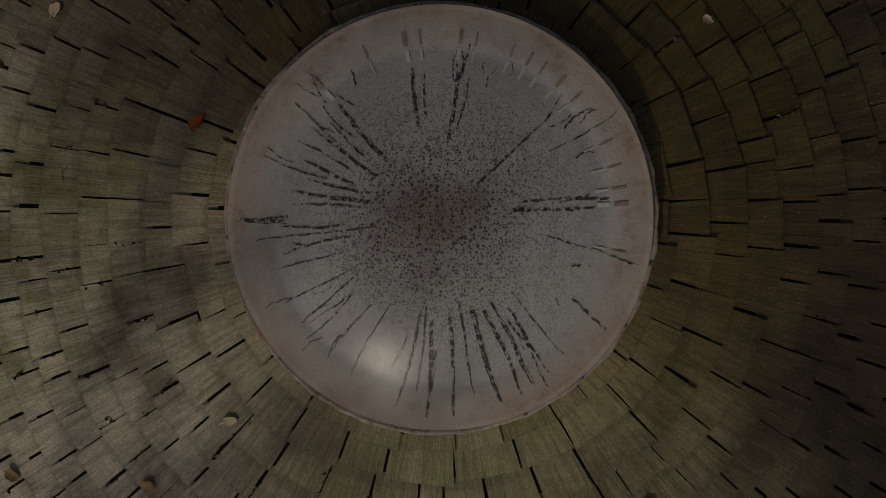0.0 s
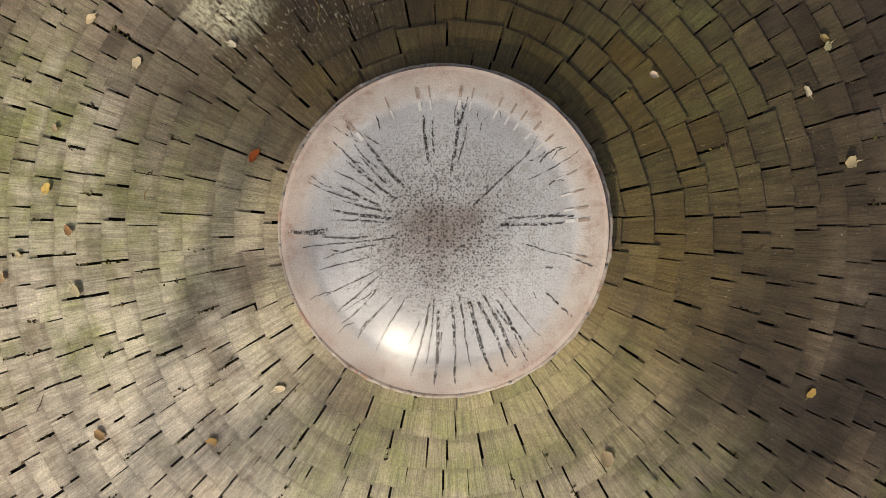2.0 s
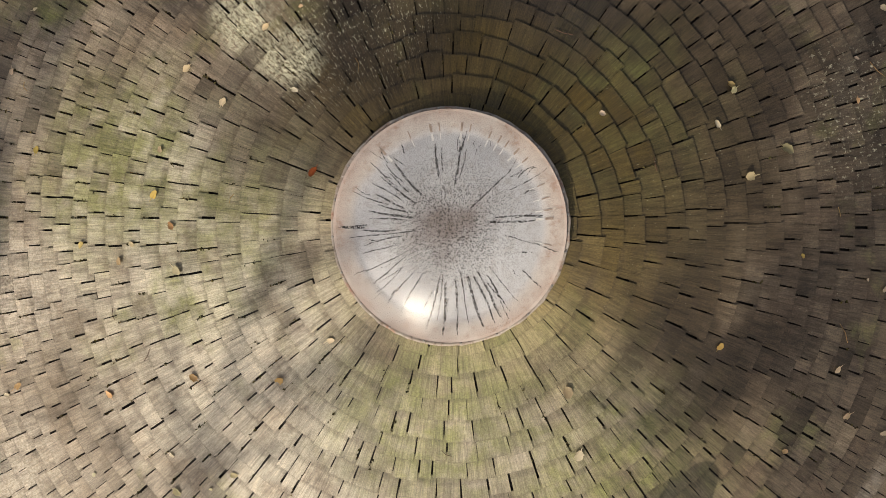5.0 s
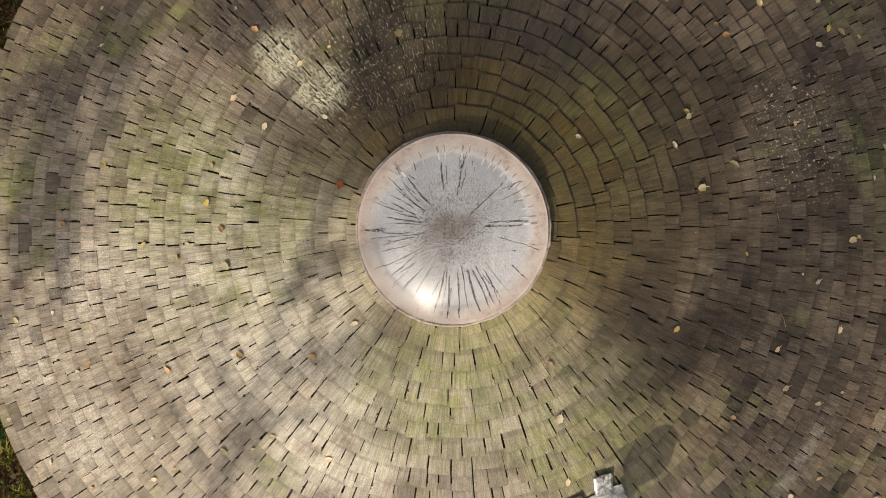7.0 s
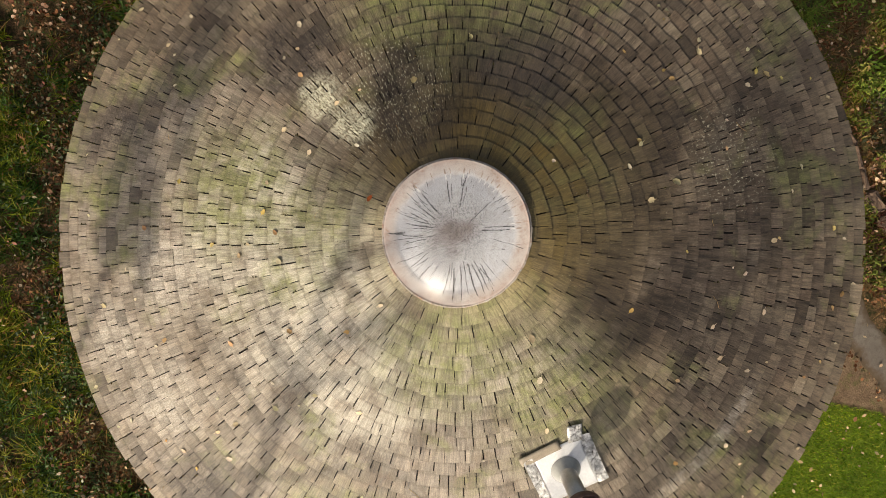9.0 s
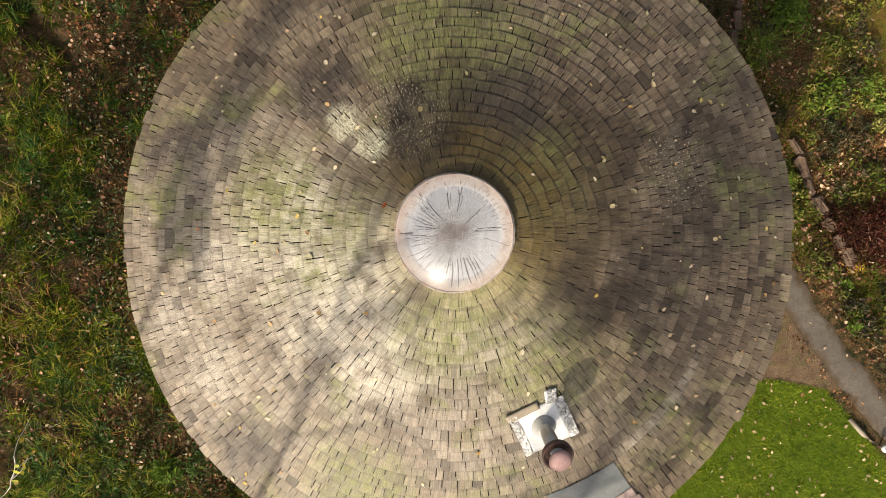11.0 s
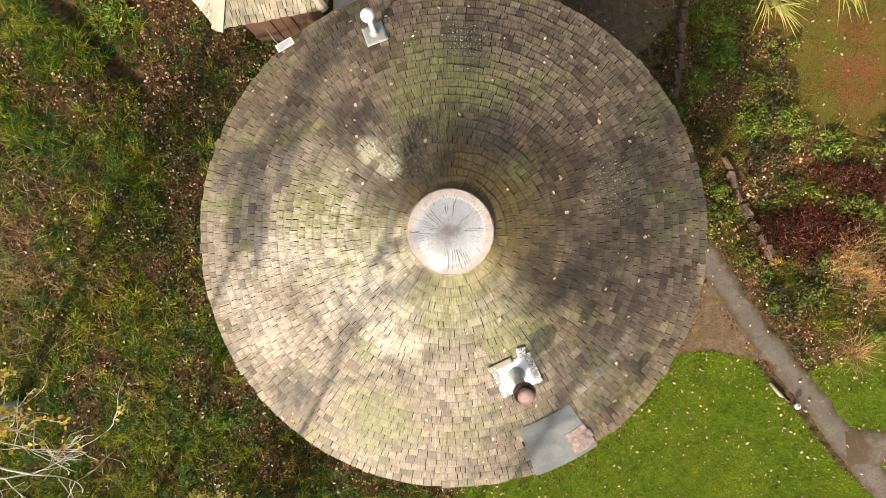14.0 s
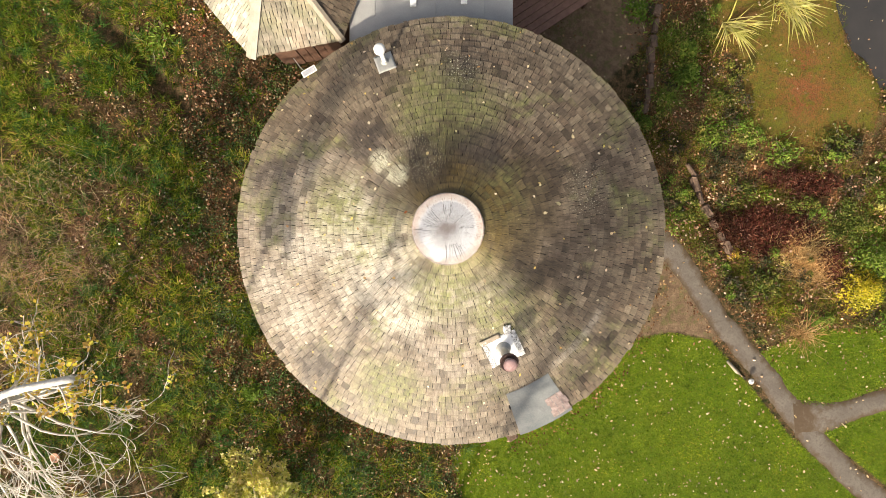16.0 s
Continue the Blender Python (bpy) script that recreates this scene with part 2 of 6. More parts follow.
    # each shingle has weathered a little differently from its neighbours
    col = s.mix(1.0, col, s.ramp(s.math("FRACT", s.math("MULTIPLY", r, 13.7)), [(0.0, (0.85, 0.845, 0.84)), (0.3, (0.96, 0.96, 0.955)), (0.7, (1.03, 1.03, 1.03)), (1.0, (1.11, 1.105, 1.10))]), "MULTIPLY")
    # pale lichen: a bleached patch and loose flecks
    flecks = s.node("ShaderNodeCombineXYZ")
    s.link(s.math("MULTIPLY", rad, 22.0), flecks.inputs[0])
    s.link(s.math("MULTIPLY", ang, 95.0), flecks.inputs[1])
    fn = s.noise(1.0, 4.0, flecks.outputs[0], 0.7)
    pale = s.math("MULTIPLY", s.math("MAXIMUM", s.spot((-1.32, 1.38, 4.56), 0.27, 0.12, p), s.spot((-1.72, 1.75, 4.43), 0.29, 0.12, p)), s.math("MULTIPLY", s.span(fn, 0.40, 0.54, 0.05, 0.95), s.span(r, 0.15, 0.4, 0.35, 1.0)))
    near = s.math("MAXIMUM", s.spot((-0.95, 1.75, 4.6), 0.75, 0.3, p), s.math("MAXIMUM", s.spot((3.6, 1.0, 4.0), 0.55, 0.4, p), s.spot((0.35, 4.3, 3.85), 0.5, 0.3, p)))
    pale = s.math("MAXIMUM", pale, s.math("MULTIPLY", near, s.span(fn, 0.575, 0.63, 0.0, 0.85)))
    pale = s.math("MAXIMUM", pale, s.math("MULTIPLY", s.span(big, 0.45, 0.6), s.span(fn, 0.66, 0.69, 0.0, 0.6)))
    col = s.mix(pale, col, (0.56, 0.56, 0.43))
    # dark end grain and worn butts, dirt under the overlap
    along = s.node("ShaderNodeAttribute", attribute_name="along").outputs["Fac"]
    edge = s.math("ADD", along, s.span(s.noise(30.0, 3.0, p), 0.3, 0.7, -0.035, 0.035))
    worn = s.math("MAXIMUM", s.span(edge, 0.955, 0.99, 0.0, 0.3), s.span(edge, 0.25, 0.37, 0.35, 0.0))
    col = s.mix(s.math("MULTIPLY", worn, s.span(s.noise(3.0, 3.0, p), 0.35, 0.6, 0.6, 1.0)), col, (0.062, 0.046, 0.033))
    # grain and drip marks
    col = s.mix(1.0, col, s.ramp(grain, [(0.3, (0.60, 0.58, 0.55)), (0.48, (0.95, 0.95, 0.95)), (0.68, (1.32, 1.29, 1.24))]), "MULTIPLY")
    col = s.mix(1.0, col, s.ramp(streak, [(0.3, (0.66, 0.64, 0.62)), (0.6, (1.14, 1.13, 1.11))]), "MULTIPLY")
    speck = s.noise(75.0, 5.0, p, 0.75)
    col = s.mix(1.0, col, s.ramp(speck, [(0.3, (0.66, 0.65, 0.63)), (0.5, (0.98, 0.98, 0.98)), (0.68, (1.3, 1.28, 1.24))]), "MULTIPLY")
    s.bump(s.math("ADD", grain, s.math("MULTIPLY", speck, 0.6)), 0.55, 0.006)
    return s.set(col, s.span(streak, 0.3, 0.7, 0.48, 0.72), None, 0.45)


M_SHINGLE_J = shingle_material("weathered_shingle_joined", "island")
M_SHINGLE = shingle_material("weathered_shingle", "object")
M_FELT = plain("roofing_felt", (0.018, 0.016, 0.014), (0.035, 0.03, 0.026), 6, 0.9)
M_WALL = plain("lime_render", (0.52, 0.47, 0.38), (0.62, 0.57, 0.47), 3, 0.85, 0, 0.4, 0.01)
M_TIMBER = plain("brown_timber", (0.07, 0.036, 0.023), (0.14, 0.074, 0.048), 5, 0.7, 0, 0.4)
M_DECK = plain("red_brown_decking", (0.13, 0.062, 0.042), (0.21, 0.115, 0.08), 6, 0.65, 0, 0.4)
M_GREYWOOD = plain("grey_timber", (0.24, 0.20, 0.15), (0.36, 0.31, 0.24), 6, 0.75, 0, 0.5)
M_MEMBRANE = plain("grey_roof_sheet", (0.29, 0.29, 0.285), (0.37, 0.37, 0.36), 1.5, 0.45, 0, 0.15, 0.003, 25)
M_LEAD = plain("lead_sheet", (0.300, 0.312, 0.306), (0.450, 0.444, 0.413), 2.2, 0.5, 0.25, 0.25, 0.006, 22)
M_LEADDARK = plain("dull_lead", (0.115, 0.128, 0.134), (0.20, 0.21, 0.208), 1.6, 0.5, 0.1, 0.25, 0.006, 22)
M_ZINC = plain("crumpled_flashing", (0.07, 0.062, 0.056), (0.85, 0.85, 0.84), 16, 0.35, 0.4, 0.7, 0.02, 28)
M_ZINCFLAT = plain("smooth_bright_flashing", (0.66, 0.67, 0.68), (0.88, 0.88, 0.88), 3, 0.36, 0.35, 0.15, 0.004, 30)
M_STEEL = plain("dull_steel", (0.38, 0.37, 0.35), (0.55, 0.54, 0.52), 7, 0.38, 0.9, 0.1)
M_COPPER = plain("dulled_copper", (0.300, 0.178, 0.170), (0.470, 0.310, 0.300), 7, 0.6, 0.25, 0.2)
M_RUST = plain("dark_rusted_metal", (0.077, 0.049, 0.045), (0.182, 0.105, 0.087), 9, 0.7, 0.3, 0.3)
M_RUSTLINE = plain("rust_drip", (0.27, 0.20, 0.16), (0.45, 0.37, 0.32), 40, 0.5)
M_WHITE = plain("white_plastic", (0.74, 0.74, 0.73), (0.84, 0.84, 0.83), 5, 0.4, 0, 0.05)
M_PANEL = plain("solar_cells", (0.260, 0.273, 0.300), (0.416, 0.429, 0.450), 12, 0.2, 0, 0.05)
M_STONE = plain("edging_stone", (0.068, 0.042, 0.028), (0.165, 0.108, 0.074), 5, 0.9, 0, 0.8, 0.03, 22)
M_PINK = plain("pink_slate", (0.17, 0.115, 0.105), (0.42, 0.335, 0.31), 9, 0.6, 0, 0.4)
M_NEWSHINGLE = varied("young_shingle", [(0.0, (0.20, 0.17, 0.13)), (0.3, (0.28, 0.245, 0.195)), (0.6, (0.235, 0.20, 0.155)), (0.85, (0.34, 0.30, 0.245)), (1.0, (0.165, 0.135, 0.10))], 0.6, "object")
M_SUNLITSHINGLE = varied("sunlit_young_shingle", [(0.0, (0.34, 0.31, 0.26)), (0.4, (0.44, 0.41, 0.35)), (0.8, (0.53, 0.50, 0.44)), (1.0, (0.30, 0.265, 0.215))], 0.55, "object")
M_HIP = plain("hip_board", (0.24, 0.21, 0.165), (0.36, 0.325, 0.265), 4, 0.65, 0, 0.3)
M_TERRA = plain("terracotta", (0.44, 0.22, 0.13), (0.56, 0.31, 0.20), 5, 0.75)
M_BARK = plain("birch_bark", (0.50, 0.47, 0.43), (0.84, 0.82, 0.78), 6, 0.7, 0, 0.5, 0.01, 30)
M_WHITETWIG = plain("birch_twig", (0.40, 0.33, 0.26), (0.86, 0.83, 0.76), 1.6, 0.7)
M_TWIG = plain("pale_twig", (0.405, 0.317, 0.236), (0.702, 0.608, 0.499), 4, 0.7)


def rim_material():
    s = Nodes("dome_rim")
    p = s.obj()
    a, b, c = s.noise(3.0, 5.0, p), s.noise(26.0, 5.0, p, 0.7), s.noise(7.0, 4.0, p)
    col = s.mix(s.span(a, 0.35, 0.65), (0.30, 0.25, 0.215), (0.47, 0.425, 0.385))
    col = s.mix(s.math("MULTIPLY", s.span(c, 0.52, 0.64), 0.75), col, (0.34, 0.16, 0.10))
    col = s.mix(s.span(b, 0.54, 0.66, 0.0, 0.85), col, (0.15, 0.11, 0.085))
    col = s.mix(s.span(b, 0.30, 0.40, 0.8, 0.0), col, (0.74, 0.70, 0.66))
    s.bump(b, 0.6, 0.006)
    return s.set(col, 0.5, None, 0.4)


M_RIM = rim_material()


def acrylic_material():
    """Clear, thin acrylic: lets light through, with a gloss that grows at grazing angles."""
    s = Nodes("clear_acrylic")
    tr = s.node("ShaderNodeBsdfTransparent")
    tr.inputs[0].default_value = (0.96, 0.955, 0.95, 1)
    gl = s.node("ShaderNodeBsdfGlossy")
    gl.inputs["Roughness"].default_value = 0.3
    lw = s.node("ShaderNodeLayerWeight")
    fres = s.math("ADD", s.math("MULTIPLY", s.math("POWER", lw.outputs["Facing"], 4.0), 0.6), 0.045)
    bm_ = s.node("ShaderNodeBump")
    bm_.inputs["Strength"].default_value, bm_.inputs["Distance"].default_value = 0.25, 0.01
    s.link(s.noise(6.0, 3.0, s.obj()), bm_.inputs["Height"])
    s.link(bm_.outputs[0], gl.inputs["Normal"])
    m = s.node("ShaderNodeMixShader")
    s.link(fres, m.inputs[0])
    s.link(tr.outputs[0], m.inputs[1])
    s.link(gl.outputs[0], m.inputs[2])
    s.link(m.outputs[0], s.out.inputs[0])
    return s.mat


def misted_material():
    """The misted inner skin: pale film with countless drops, dirtier at the crown."""
    s = Nodes("misted_inner_skin")
    p = s.obj()
    xyz = s.node("ShaderNodeSeparateXYZ")
    s.link(p, xyz.inputs[0])
    rad = s.math("SQRT", s.math("ADD", s.math("POWER", xyz.outputs[0], 2.0), s.math("POWER", xyz.outputs[1], 2.0)))
    a, b = s.noise(4.0, 5.0, p), s.noise(14.0, 5.0, p)
    wob = s.math("ADD", rad, s.span(a, 0.0, 1.0, -0.16, 0.16))
    wider = s.math("ADD", rad, s.math("MULTIPLY", s.span(a, 0.2, 0.8, -0.26, 0.26), s.span(rad, 0.3, 0.65, 1.0, 0.10)))
    col = s.ramp(s.span(wider, 0.0, 0.95), [(0.0, (0.26, 0.225, 0.215)), (0.14, (0.36, 0.34, 0.345)), (0.34, (0.50, 0.51, 0.535)), (0.55, (0.57, 0.59, 0.63)), (0.73, (0.58, 0.59, 0.625)), (0.80, (0.57, 0.525, 0.50)), (0.9, (0.53, 0.435, 0.39)), (1.0, (0.48, 0.375, 0.33))])
    col = s.mix(s.math("MULTIPLY", s.span(b, 0.5, 0.72), 0.35), col, (0.33, 0.27, 0.24))
    rust = s.math("MULTIPLY", s.span(rad, 0.68, 0.76), s.span(s.noise(11.0, 6.0, p, 0.75), 0.52, 0.66, 0.0, 0.6))
    col = s.mix(rust, col, (0.36, 0.21, 0.15))
    col = s.mix(s.math("MULTIPLY", s.span(rad, 0.70, 0.78), s.span(s.noise(5.0, 5.0, p), 0.45, 0.62, 0.0, 0.55)), col, (0.66, 0.63, 0.60))
    # drops: fine ones everywhere near the crown, coarse dark ones among them
    for scale, edge, far, amount in ((130.0, 0.44, 0.85, 0.8), (70.0, 0.38, 0.66, 0.9), (38.0, 0.30, 0.50, 0.9)):
        d = s.span(s.voronoi(scale, p), edge - 0.07, edge + 0.05, 1.0, 0.0)
        keep = s.span(s.voronoi(scale, p, "Color"), 0.35, 0.6)
        amt = s.math("MULTIPLY", s.math("MULTIPLY", d, keep), s.span(wob, far * 0.35, far, amount, 0.0))
        col = s.mix(amt, col, (0.045, 0.042, 0.042))
    s.bump(s.voronoi(95.0, p), 0.25, 0.004)
    return s.set(col, 0.42, None, 0.4)


def streak_material():
    """Dark drip tracks with gaps and beads."""
    s = Nodes("drip_track")
    p = s.obj()
    col = s.mix(s.noise(50.0, 3.0, p), (0.014, 0.013, 0.013), (0.07, 0.062, 0.06))
    s.set(col, 0.4)
    tr = s.node("ShaderNodeBsdfTransparent")
    m = s.node("ShaderNodeMixShader")
    s.link(s.span(s.noise(48.0, 5.0, p, 0.75), 0.44, 0.54, 0.0, 0.9), m.inputs[0])
    s.link(tr.outputs[0], m.inputs[1])
    s.link(s.bsdf.outputs[0], m.inputs[2])
    s.link(m.outputs[0], s.out.inputs[0])
    return s.mat


M_ACRYLIC, M_MIST, M_STREAK = acrylic_material(), misted_material(), streak_material()


def ground_material():
    s = Nodes("garden_ground")
    p = s.pos()

    def zone(name):
        n = s.node("ShaderNodeAttribute", attribute_name=name)
        return n.outputs["Fac"]

    a, b, c, d = s.noise(0.8, 5.0, p), s.noise(5.0, 6.0, p, 0.7), s.noise(26.0, 6.0, p, 0.7), s.noise(90.0, 4.0, p)
    leafy = s.ramp(s.noise(30.0, 2.0, p), [(0.3, (0.063, 0.036, 0.021)), (0.5, (0.140, 0.081, 0.041)), (0.62, (0.238, 0.130, 0.063)), (0.75, (0.336, 0.208, 0.103))])
    meadow = s.mix(s.span(b, 0.38, 0.6), (0.018, 0.021, 0.006), leafy)
    meadow = s.mix(s.span(c, 0.45, 0.7, 0.0, 0.8), meadow, (0.035, 0.047, 0.011))
    lawn = s.mix(s.span(c, 0.3, 0.7), (0.099, 0.152, 0.012), (0.174, 0.243, 0.019))
    lawn = s.mix(s.span(b, 0.45, 0.65, 0.0, 0.7), lawn, (0.060, 0.089, 0.008))
    lawn = s.mix(s.span(a, 0.45, 0.7, 0.0, 0.5), lawn, (0.125, 0.163, 0.016))
    dirt = s.mix(s.span(b, 0.35, 0.65), (0.135, 0.088, 0.054), (0.23, 0.158, 0.098))
    dirt = s.mix(s.span(c, 0.5, 0.75, 0.0, 0.7), dirt, (0.085, 0.05, 0.03))
    moss = s.mix(s.span(b, 0.36, 0.62), (0.115, 0.118, 0.012), (0.21, 0.105, 0.026))
    moss = s.mix(s.span(a, 0.5, 0.66, 0.0, 0.75), moss, (0.202, 0.090, 0.037))
    moss = s.mix(s.math("MULTIPLY", s.math("MAXIMUM", s.spot((11.75, 5.75, -0.9), 0.45, 0.35, p), s.spot((11.8, 4.75, -0.87), 0.75, 0.5, p)), 0.9), moss, s.mix(c, (0.15, 0.035, 0.015), (0.33, 0.11, 0.05)))
    moss = s.mix(s.span(s.noise(1.7, 6.0, p, 0.7, 0.5), 0.48, 0.6, 0.0, 0.75), moss, (0.105, 0.125, 0.010))
    moss = s.mix(s.span(c, 0.46, 0.66, 0.0, 0.8), moss, (0.11, 0.10, 0.025))
    dirt = s.mix(s.span(s.noise(3.0, 5.0, p, 0.7), 0.5, 0.62, 0.0, 0.65), dirt, (0.11, 0.115, 0.035))
    moss = s.mix(s.span(s.noise(9.0, 6.0, p, 0.75), 0.5, 0.64, 0.0, 0.75), moss, (0.075, 0.058, 0.022))
    bed = s.mix(s.span(b, 0.4, 0.62), leafy, (0.070, 0.078, 0.023))
    bed = s.mix(s.span(c, 0.5, 0.7, 0.0, 0.7), bed, (0.182, 0.111, 0.057))
    col = meadow
    for name, other in (("bed", bed), ("moss", moss), ("dirt", dirt), ("lawn", lawn)):
        z = s.span(s.math("ADD", zone(name), s.span(b, 0.0, 1.0, -0.35, 0.35)), 0.35, 0.65)
        col = s.mix(z, col, other)
    col = s.mix(1.0, col, s.ramp(d, [(0.3, (0.7, 0.7, 0.7)), (0.7, (1.2, 1.2, 1.2))]), "MULTIPLY")
    s.bump(s.math("ADD", c, s.math("MULTIPLY", d, 0.5)), 0.9, 0.03)
    return s.set(col, 0.9, None, 0.2)


M_GROUND = ground_material()


def asphalt_material():
    s = Nodes("worn_asphalt")
    p = s.pos()
    a, b, c = s.noise(1.3, 5.0, p), s.noise(14.0, 6.0, p, 0.7), s.noise(120.0, 3.0, p)
    col = s.mix(s.span(a, 0.35, 0.65), (0.104, 0.087, 0.072), (0.165, 0.142, 0.118))
    col = s.mix(s.span(b, 0.46, 0.64, 0.0, 0.75), col, (0.095, 0.078, 0.060))
    col = s.mix(s.span(c, 0.55, 0.7, 0.0, 0.5), col, (0.23, 0.215, 0.20))
    # soil washed in from the edges
    soil = s.math("ADD", s.node("ShaderNodeAttribute", attribute_name="washed_soil").outputs["Fac"], s.span(s.noise(4.0, 5.0, p, 0.7), 0.3, 0.7, -0.35, 0.3))
    col = s.mix(s.span(soil, 0.45, 0.9, 0.0, 0.95), col, s.mix(b, (0.06, 0.038, 0.02), (0.105, 0.072, 0.042)))
    s.bump(c, 0.5, 0.006)
    return s.set(col, 0.8, None, 0.3)


M_ASPHALT = asphalt_material()


def water_material():
    s = Nodes("pond_water")
    p = s.pos()
    a = s.noise(1.2, 4.0, p)
    col = s.mix(a, (0.028, 0.027, 0.028), (0.05, 0.046, 0.042))
    s.bump(s.noise(5.0, 3.0, p), 0.08, 0.02)
    return s.set(col, 0.12, None, 0.5)


M_WATER = water_material()
M_MEADOW = varied("meadow_blades", [(0.0, (0.022, 0.042, 0.004)), (0.3, (0.060, 0.105, 0.008)), (0.55, (0.120, 0.185, 0.012)), (0.75, (0.21, 0.26, 0.02)), (0.88, (0.32, 0.28, 0.05)), (1.0, (0.38, 0.19, 0.08))], 0.75, "island", 0.08, 0.3)
M_MEADOWDARK = varied("short_blades", [(0.0, (0.012, 0.022, 0.003)), (0.4, (0.028, 0.050, 0.006)), (0.8, (0.055, 0.085, 0.009)), (1.0, (0.10, 0.11, 0.02))], 0.75, "island", 0.08, 0.2)
M_MEADOWBRIGHT = varied("bright_blades", [(0.0, (0.10, 0.155, 0.008)), (0.4, (0.20, 0.26, 0.014)), (0.7, (0.31, 0.34, 0.03)), (0.88, (0.44, 0.40, 0.09)), (1.0, (0.42, 0.27, 0.10))], 0.6, "island", 0.15, 0.3)
M_MEADOWCOOL = varied("cool_blades", [(0.0, (0.020, 0.060, 0.012)), (0.4, (0.045, 0.115, 0.020)), (0.8, (0.08, 0.17, 0.03)), (1.0, (0.14, 0.22, 0.06))], 0.6, "island", 0.15, 0.25)
M_BIGLEAF = varied("large_leaf_litter", [(0.0, (0.09, 0.035, 0.02)), (0.25, (0.17, 0.085, 0.05)), (0.45, (0.28, 0.17, 0.11)), (0.7, (0.42, 0.30, 0.21)), (0.93, (0.62, 0.52, 0.40)), (1.0, (0.32, 0.05, 0.025))], 0.65, "island", 0.25, 0.15)
M_DEADGRASS = varied("dead_blades", [(0.0, (0.06, 0.035, 0.014)), (0.35, (0.13, 0.075, 0.03)), (0.7, (0.22, 0.14, 0.06)), (0.9, (0.32, 0.23, 0.11)), (1.0, (0.12, 0.13, 0.02))], 0.8, "island", 0.06, 0.2)
M_UNDER = varied("undergrowth_leaves", [(0.0, (0.014, 0.03, 0.006)), (0.4, (0.035, 0.07, 0.012)), (0.75, (0.07, 0.12, 0.022)), (0.93, (0.12, 0.17, 0.06)), (1.0, (0.30, 0.32, 0.22))], 0.5, "island", 0.3, 0.15)
M_STALK = varied("dead_stems", [(0.0, (0.11, 0.06, 0.04)), (0.4, (0.24, 0.145, 0.10)), (0.7, (0.40, 0.29, 0.20)), (0.9, (0.55, 0.42, 0.20)), (1.0, (0.62, 0.54, 0.42))], 0.7, "island", 0.1, 0.25)
M_BEDGRASS = varied("bed_blades", [(0.0, (0.03, 0.045, 0.006)), (0.3, (0.075, 0.10, 0.012)), (0.6, (0.14, 0.165, 0.02)), (0.8, (0.21, 0.21, 0.03)), (1.0, (0.24, 0.15, 0.07))], 0.75, "island", 0.08, 0.3)
M_MOSSCRUMB = varied("moss_crumbs", [(0.0, (0.05, 0.038, 0.012)), (0.3, (0.10, 0.105, 0.012)), (0.6, (0.14, 0.125, 0.018)), (0.8, (0.16, 0.08, 0.03)), (1.0, (0.19, 0.085, 0.04))], 0.85, "island", 0.05)
M_LAWN = varied("lawn_blades", [(0.0, (0.045, 0.10, 0.004)), (0.35, (0.095, 0.195, 0.007)), (0.7, (0.17, 0.27, 0.010)), (0.9, (0.26, 0.31, 0.02)), (1.0, (0.34, 0.28, 0.05))], 0.65, "island", 0.1, 0.25)
M_LITTER = varied("leaf_litter", [(0.0, (0.06, 0.022, 0.010)), (0.3, (0.13, 0.055, 0.026)), (0.6, (0.22, 0.105, 0.05)), (0.85, (0.33, 0.185, 0.10)), (1.0, (0.52, 0.36, 0.22))], 0.8, "island", 0.1)
M_LEAF = varied("fallen_leaf", [(0.0, (0.60, 0.50, 0.33)), (0.35, (0.72, 0.64, 0.50)), (0.6, (0.50, 0.30, 0.12)), (0.75, (0.76, 0.69, 0.57)), (0.9, (0.62, 0.48, 0.14)), (1.0, (0.40, 0.22, 0.12))], 0.6, "object", 0.3, 0.15)
M_MOSSBIT = varied("moss_bits", [(0.0, (0.025, 0.02, 0.01)), (0.5, (0.06, 0.05, 0.02)), (0.8, (0.10, 0.095, 0.03)), (1.0, (0.16, 0.10, 0.05))], 0.8)
M_LAWNLEAF = varied("lawn_leaf", [(0.0, (0.40, 0.28, 0.15)), (0.5, (0.54, 0.44, 0.29)), (0.8, (0.32, 0.17, 0.09)), (1.0, (0.66, 0.58, 0.44))], 0.6, "island", 0.3, 0.15)
M_RED_LEAF = varied("red_leaf", [(0.0, (0.55, 0.12, 0.03)), (1.0, (0.60, 0.20, 0.05))], 0.45, "object")
M_COVER = varied("ground_cover", [(0.0, (0.045, 0.065, 0.014)), (0.4, (0.09, 0.125, 0.024)), (0.7, (0.15, 0.18, 0.035)), (0.9, (0.24, 0.24, 0.06)), (1.0, (0.22, 0.15, 0.08))], 0.5, "island", 0.1, 0.2)
M_DARKCOVER = varied("dark_cover", [(0.0, (0.03, 0.035, 0.02)), (0.5, (0.06, 0.075, 0.03)), (0.8, (0.10, 0.065, 0.05)), (1.0, (0.16, 0.12, 0.07))], 0.55, "island", 0.1, 0.15)
M_FRESH = varied("fresh_leaves", [(0.0, (0.080, 0.150, 0.022)), (0.6, (0.150, 0.245, 0.036)), (1.0, (0.25, 0.315, 0.065))], 0.5, "island", 0.1, 0.3)
M_GOLD = varied("golden_blades", [(0.0, (0.483, 0.460, 0.120)), (0.5, (0.667, 0.632, 0.220)), (1.0, (0.805, 0.713, 0.340))], 0.5, "island", 0.1, 0.25)
